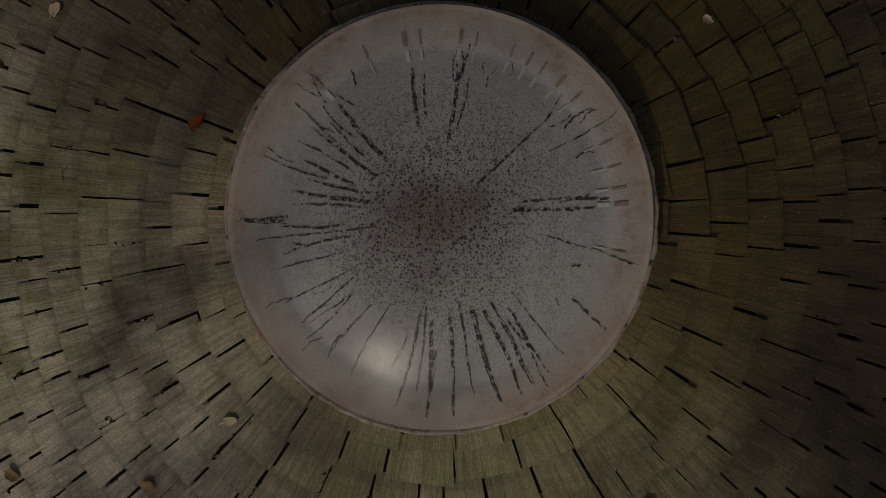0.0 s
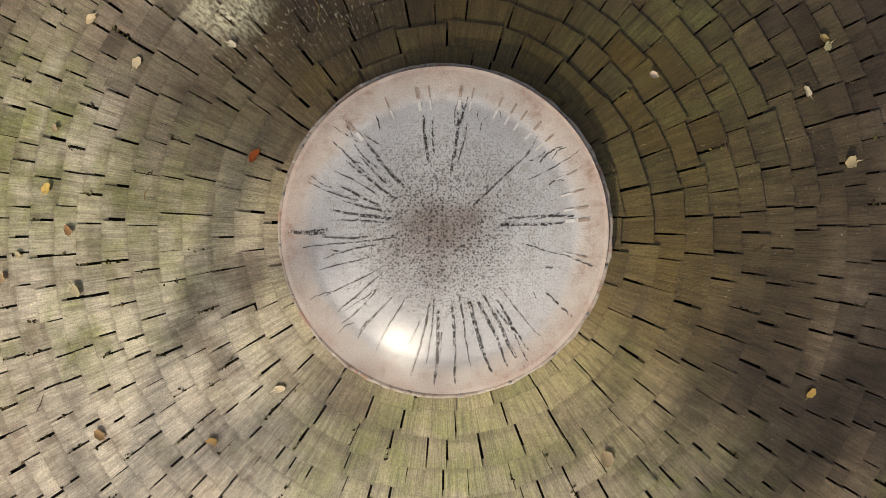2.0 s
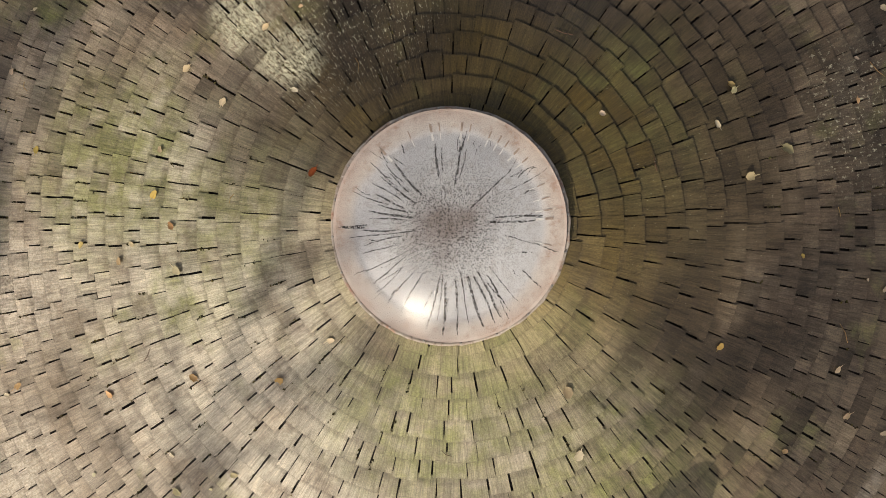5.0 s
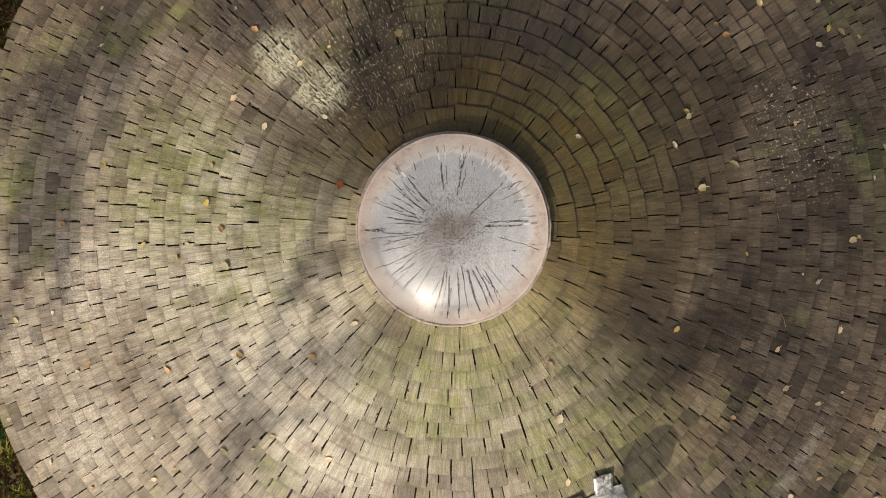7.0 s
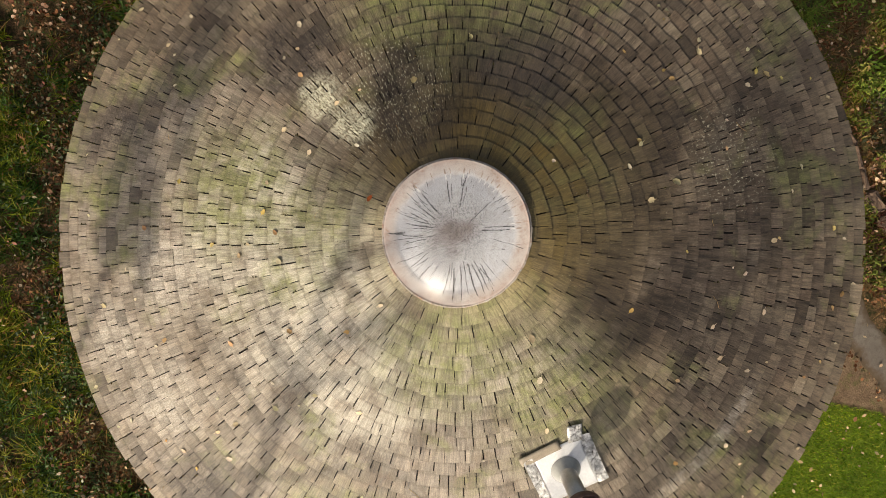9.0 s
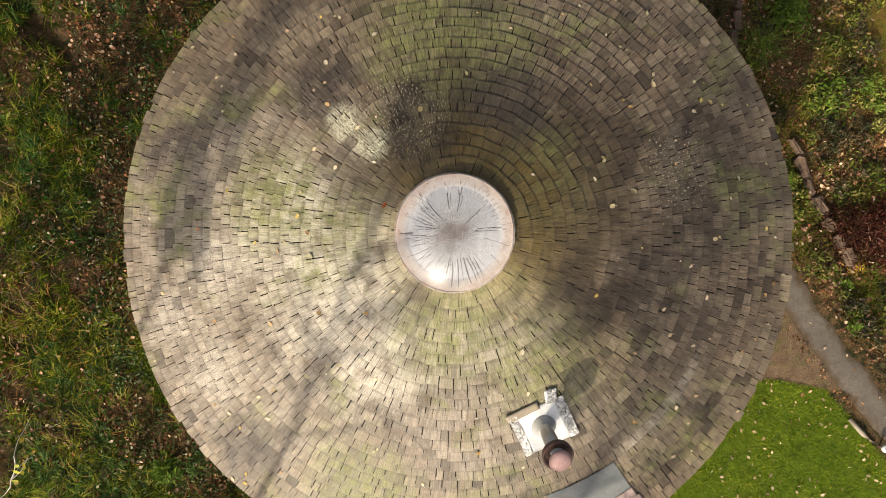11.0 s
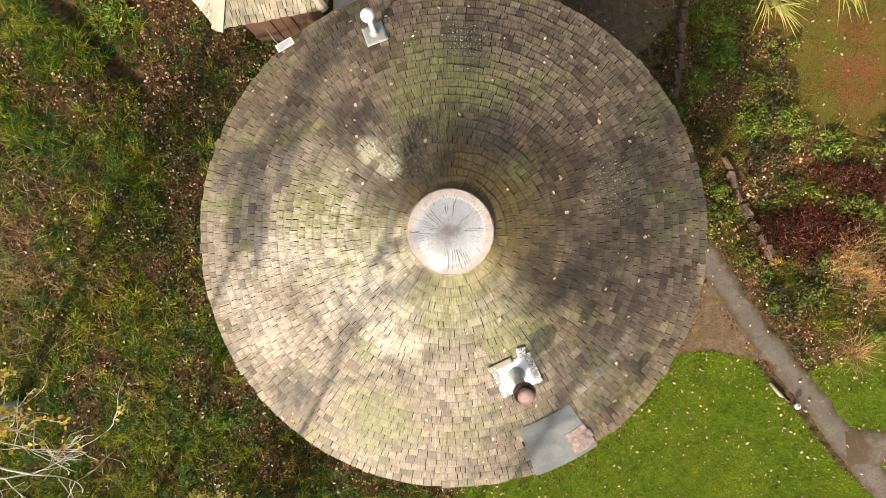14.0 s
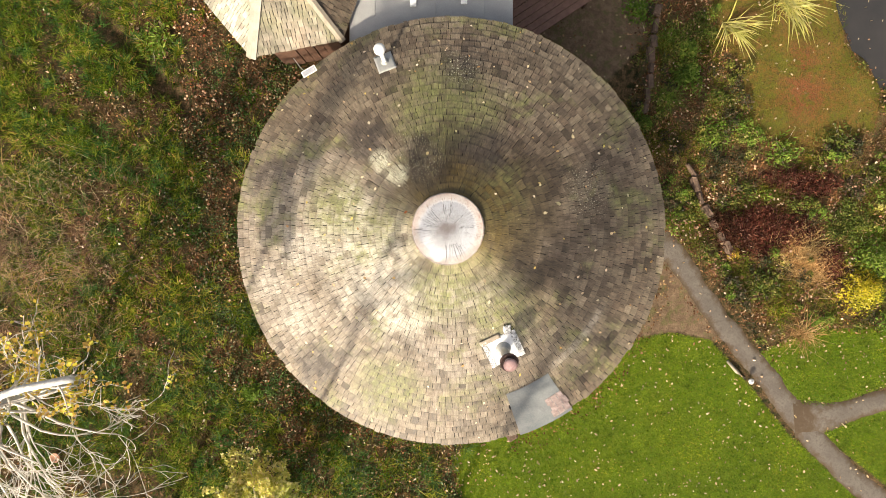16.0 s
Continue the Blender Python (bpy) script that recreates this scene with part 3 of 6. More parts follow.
M_STRAW = varied("straw_blades", [(0.0, (0.24, 0.14, 0.06)), (0.5, (0.42, 0.28, 0.12)), (1.0, (0.60, 0.46, 0.24))], 0.7, "island", 0.1, 0.25)
M_BRACKEN = varied("dead_bracken", [(0.0, (0.018, 0.006, 0.004)), (0.45, (0.045, 0.014, 0.010)), (0.8, (0.10, 0.032, 0.021)), (0.93, (0.17, 0.066, 0.042)), (1.0, (0.34, 0.20, 0.15))], 0.8, "island", 0.1, 0.1)
M_YELLOW = varied("yellow_leaves", [(0.0, (0.585, 0.338, 0.060)), (0.4, (0.715, 0.468, 0.096)), (0.75, (0.806, 0.650, 0.084)), (1.0, (0.650, 0.676, 0.096))], 0.5, "island", 0.3, 0.5)
M_BIRCHLEAF = varied("birch_leaves", [(0.0, (0.48, 0.30, 0.10)), (0.35, (0.62, 0.44, 0.12)), (0.7, (0.74, 0.62, 0.07)), (1.0, (0.66, 0.66, 0.12))], 0.5, "island", 0.2, 0.4)
M_PALELIME = varied("pale_lime_leaves", [(0.0, (0.38, 0.42, 0.08)), (0.4, (0.54, 0.56, 0.15)), (0.75, (0.68, 0.66, 0.26)), (1.0, (0.78, 0.72, 0.42))], 0.5, "island", 0.15, 0.4)
M_YELLOWGREEN = varied("yellow_shrub_leaves", [(0.0, (0.26, 0.28, 0.02)), (0.4, (0.46, 0.44, 0.03)), (0.8, (0.62, 0.54, 0.05)), (1.0, (0.66, 0.58, 0.14))], 0.5, "island", 0.15, 0.35)
M_LIME = varied("lime_leaves", [(0.0, (0.22, 0.24, 0.05)), (0.4, (0.36, 0.37, 0.09)), (0.75, (0.50, 0.49, 0.17)), (1.0, (0.58, 0.52, 0.22))], 0.5, "island", 0.1, 0.35)

# ---------------------------------------------------------------- mesh helpers


def mesh_of(name, verts, faces, mat, smooth=False):
    me = bpy.data.meshes.new(name)
    me.from_pydata([tuple(v) for v in verts], [], [tuple(f) for f in faces])
    me.materials.append(mat)
    if smooth:
        me.polygons.foreach_set("use_smooth", [True] * len(me.polygons))
    me.update()
    return me


def part(name, bm, material, parent=None, label="", smooth=False):
    """Links a bmesh, or a (verts, faces) pair, as one mesh object under a thing or a part."""
    if isinstance(bm, tuple):
        me = mesh_of(name, bm[0], bm[1], material, smooth)
    else:
        me = bpy.data.meshes.new(name)
        bm.to_mesh(me)
        bm.free()
        me.materials.append(material)
        if smooth:
            me.polygons.foreach_set("use_smooth", [True] * len(me.polygons))
    ob = new(name, me)
    ob.parent = parent
    if label:
        ob["label"] = label
    return ob


def thing(name, label, category, m=None, group="", kind=""):
    ob = new(name)
    if m is not None:
        ob.matrix_world = m
    return tagged(ob, label, category, group, kind)


def box(size, m=None, bevel=0.0, segments=2):
    bm = bmesh.new()
    bmesh.ops.create_cube(bm, size=1.0, matrix=Matrix.Diagonal((*size, 1)))
    if bevel:
        bmesh.ops.bevel(bm, geom=bm.edges[:], offset=bevel, segments=segments, affect="EDGES", profile=0.5)
    if m is not None:
        bm.transform(m)
    return bm


def lathe(profile, n=48, close=False):
    """Turns a list of (radius, height) round the z axis."""
    verts, faces = [], []
    for r, z in profile:
        for i in range(n):
            a = 2 * math.pi * i / n
            verts.append((r * math.cos(a), r * math.sin(a), z))
    k = len(profile)
    for j in range(k if close else k - 1):
        for i in range(n):
            a, b = j * n + i, j * n + (i + 1) % n
            c, d = ((j + 1) % k) * n + (i + 1) % n, ((j + 1) % k) * n + i
            faces.append((a, b, c, d))
    return verts, faces


def tube(points, radii, sides=6):
    """A tapered tube along points."""
    verts, faces = [], []
    for i, p in enumerate(points):
        d = (points[min(i + 1, len(points) - 1)] - points[max(i - 1, 0)]).normalized()
        u = d.orthogonal().normalized()
        v = d.cross(u)
        for k in range(sides):
            a = 2 * math.pi * k / sides
            verts.append(p + (u * math.cos(a) + v * math.sin(a)) * radii[i])
    for i in range(len(points) - 1):
        for k in range(sides):
            a, b = i * sides + k, i * sides + (k + 1) % sides
            faces.append((a, b, b + sides, a + sides))
    faces.append(tuple(range(sides))[::-1])
    faces.append(tuple(range((len(points) - 1) * sides, len(points) * sides)))
    return verts, faces


def joined(chunks):
    verts, faces = [], []
    for v, f in chunks:
        o = len(verts)
        verts.extend(v)
        faces.extend(tuple(i + o for i in q) for q in f)
    return verts, faces


# ---------------------------------------------------------------- ground
GX, GY = -0.0589, -0.0392


def inside(poly, x, y):
    """Signed softness of points in a polygon: about 1 inside, 0 outside, ramped over half a metre."""
    n = len(poly)
    hit = np.zeros(x.shape, bool)
    dist = np.full(x.shape, 1e9)
    for i in range(n):
        (x0, y0), (x1, y1) = poly[i], poly[(i + 1) % n]
        cross = ((y0 > y) != (y1 > y)) & (x < (x1 - x0) * (y - y0) / ((y1 - y0) or 1e-9) + x0)
        hit ^= cross
        l2 = (x1 - x0) ** 2 + (y1 - y0) ** 2
        t = np.clip(((x - x0) * (x1 - x0) + (y - y0) * (y1 - y0)) / l2, 0, 1)
        dist = np.minimum(dist, np.hypot(x - x0 - t * (x1 - x0), y - y0 - t * (y1 - y0)))
    return np.clip(0.5 + np.where(hit, dist, -dist) / 0.4, 0, 1)


ZONES = {
    "lawn": [[(1.4, -14), (0.8, -9.4), (0.2, -8.2), (0.1, -7.3), (0.7, -6.5), (1.9, -5.8), (4.6, -4.3), (6.2, -3.4), (7.2, -3.25), (8.5, -3.5), (9.1, -4.15), (11.0, -6.5), (13.4, -8.7), (16.3, -11.5), (16, -14)],
             [(10.1, -3.9), (11.8, -3.2), (18, -2.8), (18, -3.9), (14.3, -5.0), (12.4, -5.65), (11.4, -5.55)], [(12.1, -6.5), (13.4, -6.05), (14.5, -5.65), (18, -4.5), (18, -11), (14.4, -8.3)]],
    "dirt": [[(5.0, -3.6), (5.8, -0.6), (7.3, -0.6), (9.3, -3.6), (8.6, -3.45), (7.2, -3.2), (6.2, -3.4)], [(2.2, 5.3), (3.0, 9.5), (6.5, 9.5), (6.45, 6.4), (5.0, 4.9)]],
    "moss": [[(8.6, 7.6), (9.0, 6.3), (9.7, 5.6), (9.2, 4.7), (9.9, 4.2), (9.7, 3.5), (10.6, 3.3), (11.3, 2.7), (12.3, 2.9), (14.2, 3.5), (14.4, 5.0), (13.2, 6.5), (13.0, 9.5), (9.5, 9.5)]],
    "bed": [[(5.2, 2.0), (6.2, -0.4), (8.0, -0.6), (10.4, -3.6), (12.0, -3.2), (19, -2.8), (19, 12), (6.4, 12), (6.3, 5.5)]],
    "pond": [[(13.1, 12), (13.0, 7.6), (13.35, 6.3), (14.2, 5.2), (15.6, 4.2), (21, 3.6), (22, 12)]],
}


def zone_at(name, x, y):
    return np.max([inside(q, x, y) for q in ZONES[name]], axis=0)


def lumps(x, y, s, seed=0.0):
    """Cheap smooth bumps from a few crossed waves."""
    out = np.zeros_like(x)
    rng = np.random.RandomState(int(seed * 10) + 3)
    for i in range(9):
        a, k, ph = rng.rand() * 6.283, s * (0.6 + 1.4 * rng.rand()), rng.rand() * 6.283
        out += np.sin((x * np.cos(a) + y * np.sin(a)) * k + ph)
    return out / 9


def ground_z(x, y):
    x, y = np.asarray(x, float), np.asarray(y, float)
    r = np.hypot(x, y)
    k = np.minimum(1.0, 22.0 / np.maximum(r, 1e-6))
    z = (GX * x + GY * y) * k
    z = z + 0.035 * lumps(x, y, 1.6) * (1 - 0.8 * zone_at("lawn", x, y)) - 0.10 * zone_at("pond", x, y)
    ditch = np.exp(-((np.abs((x + 10.0) * 0.74 + (y - 5.5) * 0.67)) / 0.28) ** 2) * np.clip(1.6 - np.hypot(x + 10.0, y - 5.5) * 0.55, 0, 1)
    return z - 0.30 * ditch


def build_ground():
    far = np.array([22, 30, 45, 70, 110, 180, 300.0])
    xs = np.concatenate([-far[::-1], np.arange(-18, 18.01, 0.15), far])
    ys = np.concatenate([-far[::-1], np.arange(-13, 13.01, 0.15), far])
    X, Y = np.meshgrid(xs, ys)
    x, y = X.ravel(), Y.ravel()
    z = ground_z(x, y)
    nx, ny = len(xs), len(ys)
    i, j = np.meshgrid(np.arange(nx - 1), np.arange(ny - 1))
    a = (j * nx + i).ravel()
    me = mesh_of("ground", np.c_[x, y, z].tolist(), np.c_[a, a + 1, a + nx + 1, a + nx].tolist(), M_GROUND, True)
    for name in ("lawn", "dirt", "moss", "bed"):
        me.attributes.new(name, "FLOAT", "POINT").data.foreach_set("value", zone_at(name, x, y))
    tagged(new("ground", me), "garden ground of meadow, lawn, moss and bare soil", "ground", kind="structure")


build_ground()


def strip(points, width, lift, wobble, seed):
    """A path's sheet along a centre line, with ragged edges, laid on the ground."""
    pts = [Vector(p) for p in points]
    fine = []
    for a, b in zip(pts, pts[1:]):
        n = max(2, int((b - a).length / 0.12))
        fine += [a.lerp(b, i / n) for i in range(n)]
    fine.append(pts[-1])
    for _ in range(12):
        fine = [fine[0]] + [(fine[i - 1] + fine[i] * 2 + fine[i + 1]) / 4 for i in range(1, len(fine) - 1)] + [fine[-1]]
    verts, faces, edge = [], [], []
    cols = 7
    for i, p in enumerate(fine):
        d = (fine[min(i + 1, len(fine) - 1)] - fine[max(i - 1, 0)]).normalized()
        nrm = Vector((-d.y, d.x))
        wl, wr = [width / 2 + wobble * noise.noise((i * 0.22, seed * 7.3, k * 5.1)) + wobble * 0.5 * noise.noise((i * 0.9, seed * 3.3, k * 2.7)) for k in (0, 1)]
        if i < 14:
            wl, wr = wl + 0.03 * (14 - i), wr + 0.02 * (14 - i)
        for c in range(cols):
            s = c / (cols - 1)
            q = p + nrm * (-wr + s * (wl + wr))
            drop = -0.004 if c in (0, cols - 1) else lift
            verts.append((q.x, q.y, float(ground_z(q.x, q.y)) + drop))
            edge.append(max(abs(2 * s - 1), 1.1 - i / 16))
    for i in range(len(fine) - 1):
        for c in range(cols - 1):
            a = i * cols + c
            faces.append((a, a + 1, a + cols + 1, a + cols))
    return verts, faces, edge


def lay_path(line, width, lift, wobble, seed, label):
    verts, faces, edge = strip(line, width, lift, wobble, seed)
    ob = part("path", (verts, faces), M_ASPHALT, None, "", True)
    ob.data.attributes.new("washed_soil", "FLOAT", "POINT").data.foreach_set("value", edge)
    return tagged(ob, label, "path", kind="structure")


PATH_LINE = [(5.95, 0.3), (7.37, -0.66), (7.93, -1.58), (8.61, -2.51), (9.31, -3.44), (10.07, -4.36), (10.79, -5.28), (11.49, -6.20), (12.26, -7.12), (13.18, -8.04), (16.8, -10.9)]
SIDE_LINE = [(11.24, -6.11), (12.09, -6.06), (13.04, -5.82), (13.99, -5.53), (17.5, -4.6)]
lay_path(PATH_LINE, 0.78, 0.018, 0.09, 1, "narrow grey worn asphalt garden path with leaves")
lay_path(SIDE_LINE, 0.70, 0.026, 0.08, 2, "narrow grey asphalt side path over the lawn")


def build_pond():
    ring = []
    poly = [Vector(p) for p in ZONES["pond"][0]]
    rng = random.Random(4)
    for a, b in zip(poly, poly[1:] + poly[:1]):
        n = max(1, int((b - a).length / 0.25))
        for i in range(n):
            q = a.lerp(b, i / n)
            ring.append(q + 0.45 * Vector((noise.noise((q.x * 0.9, q.y * 0.9, 2)), noise.noise((q.x * 0.9, q.y * 0.9, 5)))) + 0.12 * Vector((noise.noise((q.x * 4, q.y * 4, 2)), noise.noise((q.x * 4, q.y * 4, 5)))))
    c = sum(ring, Vector((0, 0))) / len(ring)
    zz = lambda q: GX * q.x + GY * q.y - 0.02
    verts = [(c.x, c.y, zz(c))] + [(q.x, q.y, zz(q)) for q in ring]
    n = len(ring)
    faces = [(0, 1 + i, 1 + (i + 1) % n) for i in range(n)]
    if sum(ring[i].cross(ring[(i + 1) % n]) for i in range(n)) < 0:
        faces = [f[::-1] for f in faces]
    tagged(part("water", (verts, faces), M_WATER), "dark still pond water with floating leaves", "water", kind="structure")


build_pond()

# ---------------------------------------------------------------- the round house
house = thing("round_house", "round house with a conical roof of weathered wooden shingles", "house")


def build_house():
    part("wall", lathe([(5.25, 3.25), (5.25, -0.7), (4.95, -0.7), (4.95, 3.32)], 64, True), M_WALL, house, "lime-rendered round wall", True)
    rs = [0.80 + (EAVE_R - 0.08 - 0.80) * i / 14 for i in range(15)]
    prof = [(r, roof_z(r) - 0.035) for r in rs] + [(EAVE_R - 0.08, roof_z(EAVE_R) - 0.16)] + [(r, roof_z(r) - 0.17) for r in rs[::-1]]
    deck = part("roof", lathe(prof, 96, True), M_FELT, house, "conical shingled roof, patched with moss and lichen", True)
    part("fascia", lathe([(EAVE_R - 0.06, roof_z(EAVE_R) - 0.03), (EAVE_R - 0.06, roof_z(EAVE_R) - 0.17), (EAVE_R - 0.078, roof_z(EAVE_R) - 0.17), (EAVE_R - 0.078, roof_z(EAVE_R) - 0.03)], 96, True), M_GREYWOOD, house)
    return deck


ROOF = build_house()

# ---------------------------------------------------------------- dome rooflight
dome = thing("rooflight", "round domed acrylic rooflight, misted with condensation, on the roof's peak", "skylight", pose(0, 0, RIM_Z))


def mist_z(r):
    """Height of the misted inner skin over the rim at a radius: a low crown, then a shallow gutter and a raised flange."""
    k = min(1.0, max(0.0, (r - 0.685) / 0.05))
    crown = 0.085 * (1 - (min(r, 0.70) / 0.76) ** 2)
    return 0.045 + crown + 0.005 * k * k * (3 - 2 * k) - (0.02 * (r - 0.735) if r > 0.735 else 0.0)



def build_dome():
    part("curb", lathe([(0.80, -0.35), (0.845, -0.35), (0.845, -0.03), (0.80, -0.03)], 72, True), M_TIMBER, dome, "", True)
    rim = part("rim", lathe([(0.900, -0.06), (0.906, -0.010), (0.902, 0.004), (0.893, 0.008), (0.882, 0.008), (0.872, 0.002), (0.835, -0.006), (0.835, -0.028), (0.884, -0.03), (0.887, -0.06)], 120, True), M_RIM, dome, "stained beige flange", True)
    for v in rim.data.vertices:
        a = math.atan2(v.co.y, v.co.x)
        k = 1 + 0.009 * noise.noise((math.cos(a) * 11, math.sin(a) * 11, 0)) + 0.005 * noise.noise((math.cos(a) * 31, math.sin(a) * 31, v.co.z * 20)) + 0.004 * math.sin(3 * a + 1)
        v.co.x *= k
        v.co.y *= k
    ball = 1.5
    prof = [(0.884 * math.cos(radians(90 * i / 26)) + 0.002, 0.0) for i in range(27)]
    prof = [(r, 0.009 + math.sqrt(ball * ball - r * r) - math.sqrt(ball * ball - 0.886 ** 2)) for r, _ in prof]
    shell = part("outer_dome", lathe(prof, 120), M_ACRYLIC, dome, "clear glossy acrylic dome", True)
    shell.visible_shadow = False
    rs = [0.874 * (1 - i / 48) + 0.002 for i in range(49)]
    part("inner_dome", lathe([(r, mist_z(r) - 0.03) for r in rs], 120), M_MIST, dome, "misted inner skin with drops", True)
    # screws round the flange
    for i in range(20):
        a = 2 * math.pi * (i + 0.3) / 20
        bm = bmesh.new()
        bmesh.ops.create_cone(bm, cap_ends=True, segments=8, radius1=0.010, radius2=0.007, depth=0.007, matrix=pose(0.889 * math.cos(a), 0.889 * math.sin(a), 0.011))
        part("screw", bm, M_STEEL, rim)
    # drip tracks: degrees, inner radius, outer radius, width
    tracks = [(101, 0.36, 0.62, 15), (96, 0.40, 0.60, 8), (83, 0.30, 0.63, 14), (78, 0.36, 0.58, 7), (132, 0.30, 0.62, 16), (158, 0.36, 0.60, 12), (163, 0.32, 0.56, 10), (169, 0.28, 0.62, 13),
              (180, 0.62, 0.82, 22), (188, 0.25, 0.76, 7), (210, 0.42, 0.72, 7), (222, 0.46, 0.74, 6), (266, 0.42, 0.82, 17), (275, 0.40, 0.82, 15), (289, 0.40, 0.80, 18), (295, 0.42, 0.80, 14),
              (140, 0.38, 0.6, 8), (146, 0.3, 0.64, 11), (152, 0.4, 0.66, 7), (174, 0.3, 0.6, 8), (184, 0.4, 0.66, 10), (193, 0.36, 0.66, 8), (199, 0.42, 0.7, 7), (216, 0.4, 0.7, 7), (232, 0.45, 0.74, 8), (241, 0.4, 0.74, 8), (258, 0.4, 0.8, 12), (262, 0.36, 0.72, 8), (282, 0.36, 0.74, 9), (300, 0.4, 0.78, 12), (306, 0.46, 0.78, 9), (313, 0.42, 0.76, 6), (41, 0.2, 0.62, 9), (9, 0.34, 0.62, 9), (4, 0.28, 0.63, 15), (349, 0.42, 0.64, 6)]
    for deg, r0, r1, w in [q for q in tracks if q[0] < 140 or q[0] > 330] + [(66, 0, 0, 9), (60, 0, 0, 10), (55, 0, 0, 9), (48, 0, 0, 12), (114, 0, 0, 7), (24, 0, 0, 6), (16, 0, 0, 7)]:
        # white inner pieces put sun glints in as colour; brown outer ones are rust
        for a0, a1, mat in ((0.645, 0.70, M_WHITE), (0.715, 0.775, M_RUSTLINE)):
            v, h = [], 0.0006 * w
            for r in (a0, (a0 + a1) / 2, a1):
                for sgn in (-1, 1):
                    a = radians(deg)
                    v.append((r * math.cos(a) - sgn * h * math.sin(a), r * math.sin(a) + sgn * h * math.cos(a), mist_z(r) - 0.026))
            part("glint_drip_end", (v, [(0, 2, 3, 1), (2, 4, 5, 3)]), mat, dome)
    rng = random.Random(8)
    more = [(rng.uniform(0, 360), rng.uniform(0.45, 0.7), rng.uniform(0.6, 0.84), rng.uniform(4, 9)) for _ in range(46)]
    for deg, r0, r1, w in tracks + more:
        r0, r1 = min(r0, r1 - 0.06), max(r0, r1)
        verts, faces = [], []
        n = 14
        ph = rng.random() * 9
        for i in range(n + 1):
            f = i / n
            r = r0 + (r1 - r0) * f
            a = radians(deg + 1.1 * math.sin(ph + 3 * f) + rng.uniform(-0.25, 0.25))
            half = 0.00060 * w * (0.35 + 0.65 * math.sin(math.pi * min(1, 0.25 + f * 0.7))) * rng.uniform(0.75, 1.2)
            for sgn in (-1, 1):
                verts.append((r * math.cos(a) - sgn * half * math.sin(a), r * math.sin(a) + sgn * half * math.cos(a), mist_z(r) - 0.027))
        faces = [(2 * i, 2 * i + 2, 2 * i + 3, 2 * i + 1) for i in range(n)]
        part("drip_track", (verts, faces), M_STREAK, dome)


build_dome()


# ---------------------------------------------------------------- shingle layout
def blocked(a, r):
    """True where the lead apron or its pink slates cover the roof."""
    deg = math.degrees(a)
    return -69.5 < deg < -56.2 and r > 4.80


COURSE = 0.1808


def shingle_rows():
    """All shingles: course radius at the butt, angle, width, exposure, a random turn and lift."""
    rng = random.Random(21)
    rows, r = [], 0.985
    while r < EAVE_R + 0.01:
        a, start = 0.0, rng.random() * 6.283
        while a < 2 * math.pi - 0.03 / r:
            w = min(rng.choice((0.12, 0.16, 0.19, 0.205, 0.22, 0.235, 0.25, 0.28, 0.32)) * rng.uniform(0.93, 1.07), (2 * math.pi - a) * r)
            if (2 * math.pi - a) * r - w < 0.07:
                w = (2 * math.pi - a) * r
            mid = start + a + w / r / 2
            mid = (mid + math.pi) % (2 * math.pi) - math.pi
            last = r > EAVE_R - 0.08
            butt = r + (rng.choice((rng.uniform(-0.012, 0.012), rng.uniform(-0.04, 0.03))) if last else rng.choice((rng.uniform(-0.014, 0.014), rng.uniform(-0.04, 0.03))))
            if not blocked(mid, r - 0.07):
                rows.append((butt, mid, w, rng.gauss(0, 0.6), rng.uniform(0, 0.005), rng.uniform(0.0, 0.010), r))
            a += w / r
        r += COURSE
    return rows


def shingle_matrix(butt, mid, turn, lift, tip):
    """Local x across, y outwards down the slope, z up; the origin is the middle of the butt's underside."""
    dz = (roof_z(butt) - roof_z(butt - 0.15)) / 0.15
    slope = math.atan(dz) + 0.030 + tip * 0.9
    o = Vector((butt * math.cos(mid), butt * math.sin(mid), roof_z(butt) + 0.004 + lift))
    return Matrix.Translation(o) @ Matrix.Rotation(mid - math.pi / 2 + radians(turn), 4, "Z") @ Matrix.Rotation(slope, 4, "X")


def shingle_block(width, r, rng, gap=0.012, length=0.235, thick=0.009):
    """Tapered board with slightly uneven butt, narrower towards the peak."""
    w0 = max(0.03, width - gap * rng.uniform(0.5, 1.7))
    w1 = w0 * (r - length) / r
    e = [rng.uniform(-0.004, 0.004) for _ in range(4)]
    return [(-w1 / 2, -length, 0.0), (w1 / 2, -length, 0.0), (w0 / 2 + e[0], e[2], 0.0), (-w0 / 2 + e[1], e[3], 0.0),
            (-w1 / 2, -length, 0.004), (w1 / 2, -length, 0.004), (w0 / 2 + e[0], e[2], thick), (-w0 / 2 + e[1], e[3], thick)]


BLOCK_FACES = [(3, 2, 1, 0), (4, 5, 6, 7), (0, 1, 5, 4), (1, 2, 6, 5), (2, 3, 7, 6), (3, 0, 4, 7)]
SHINGLES = shingle_rows()


def mark_length(me):
    """Stores how far along its shingle each corner lies: 0 at the head, 1 at the butt."""
    n = len(me.vertices) // 8
    me.attributes.new("along", "FLOAT", "POINT").data.foreach_set("value", [0.0, 0.0, 1.0, 1.0, 0.0, 0.0, 1.0, 1.0] * n)


NEAR = [q for q in SHINGLES if q[6] < 0.985 + COURSE * 5.5]
FAR = [q for q in SHINGLES if q[6] >= 0.985 + COURSE * 5.5]


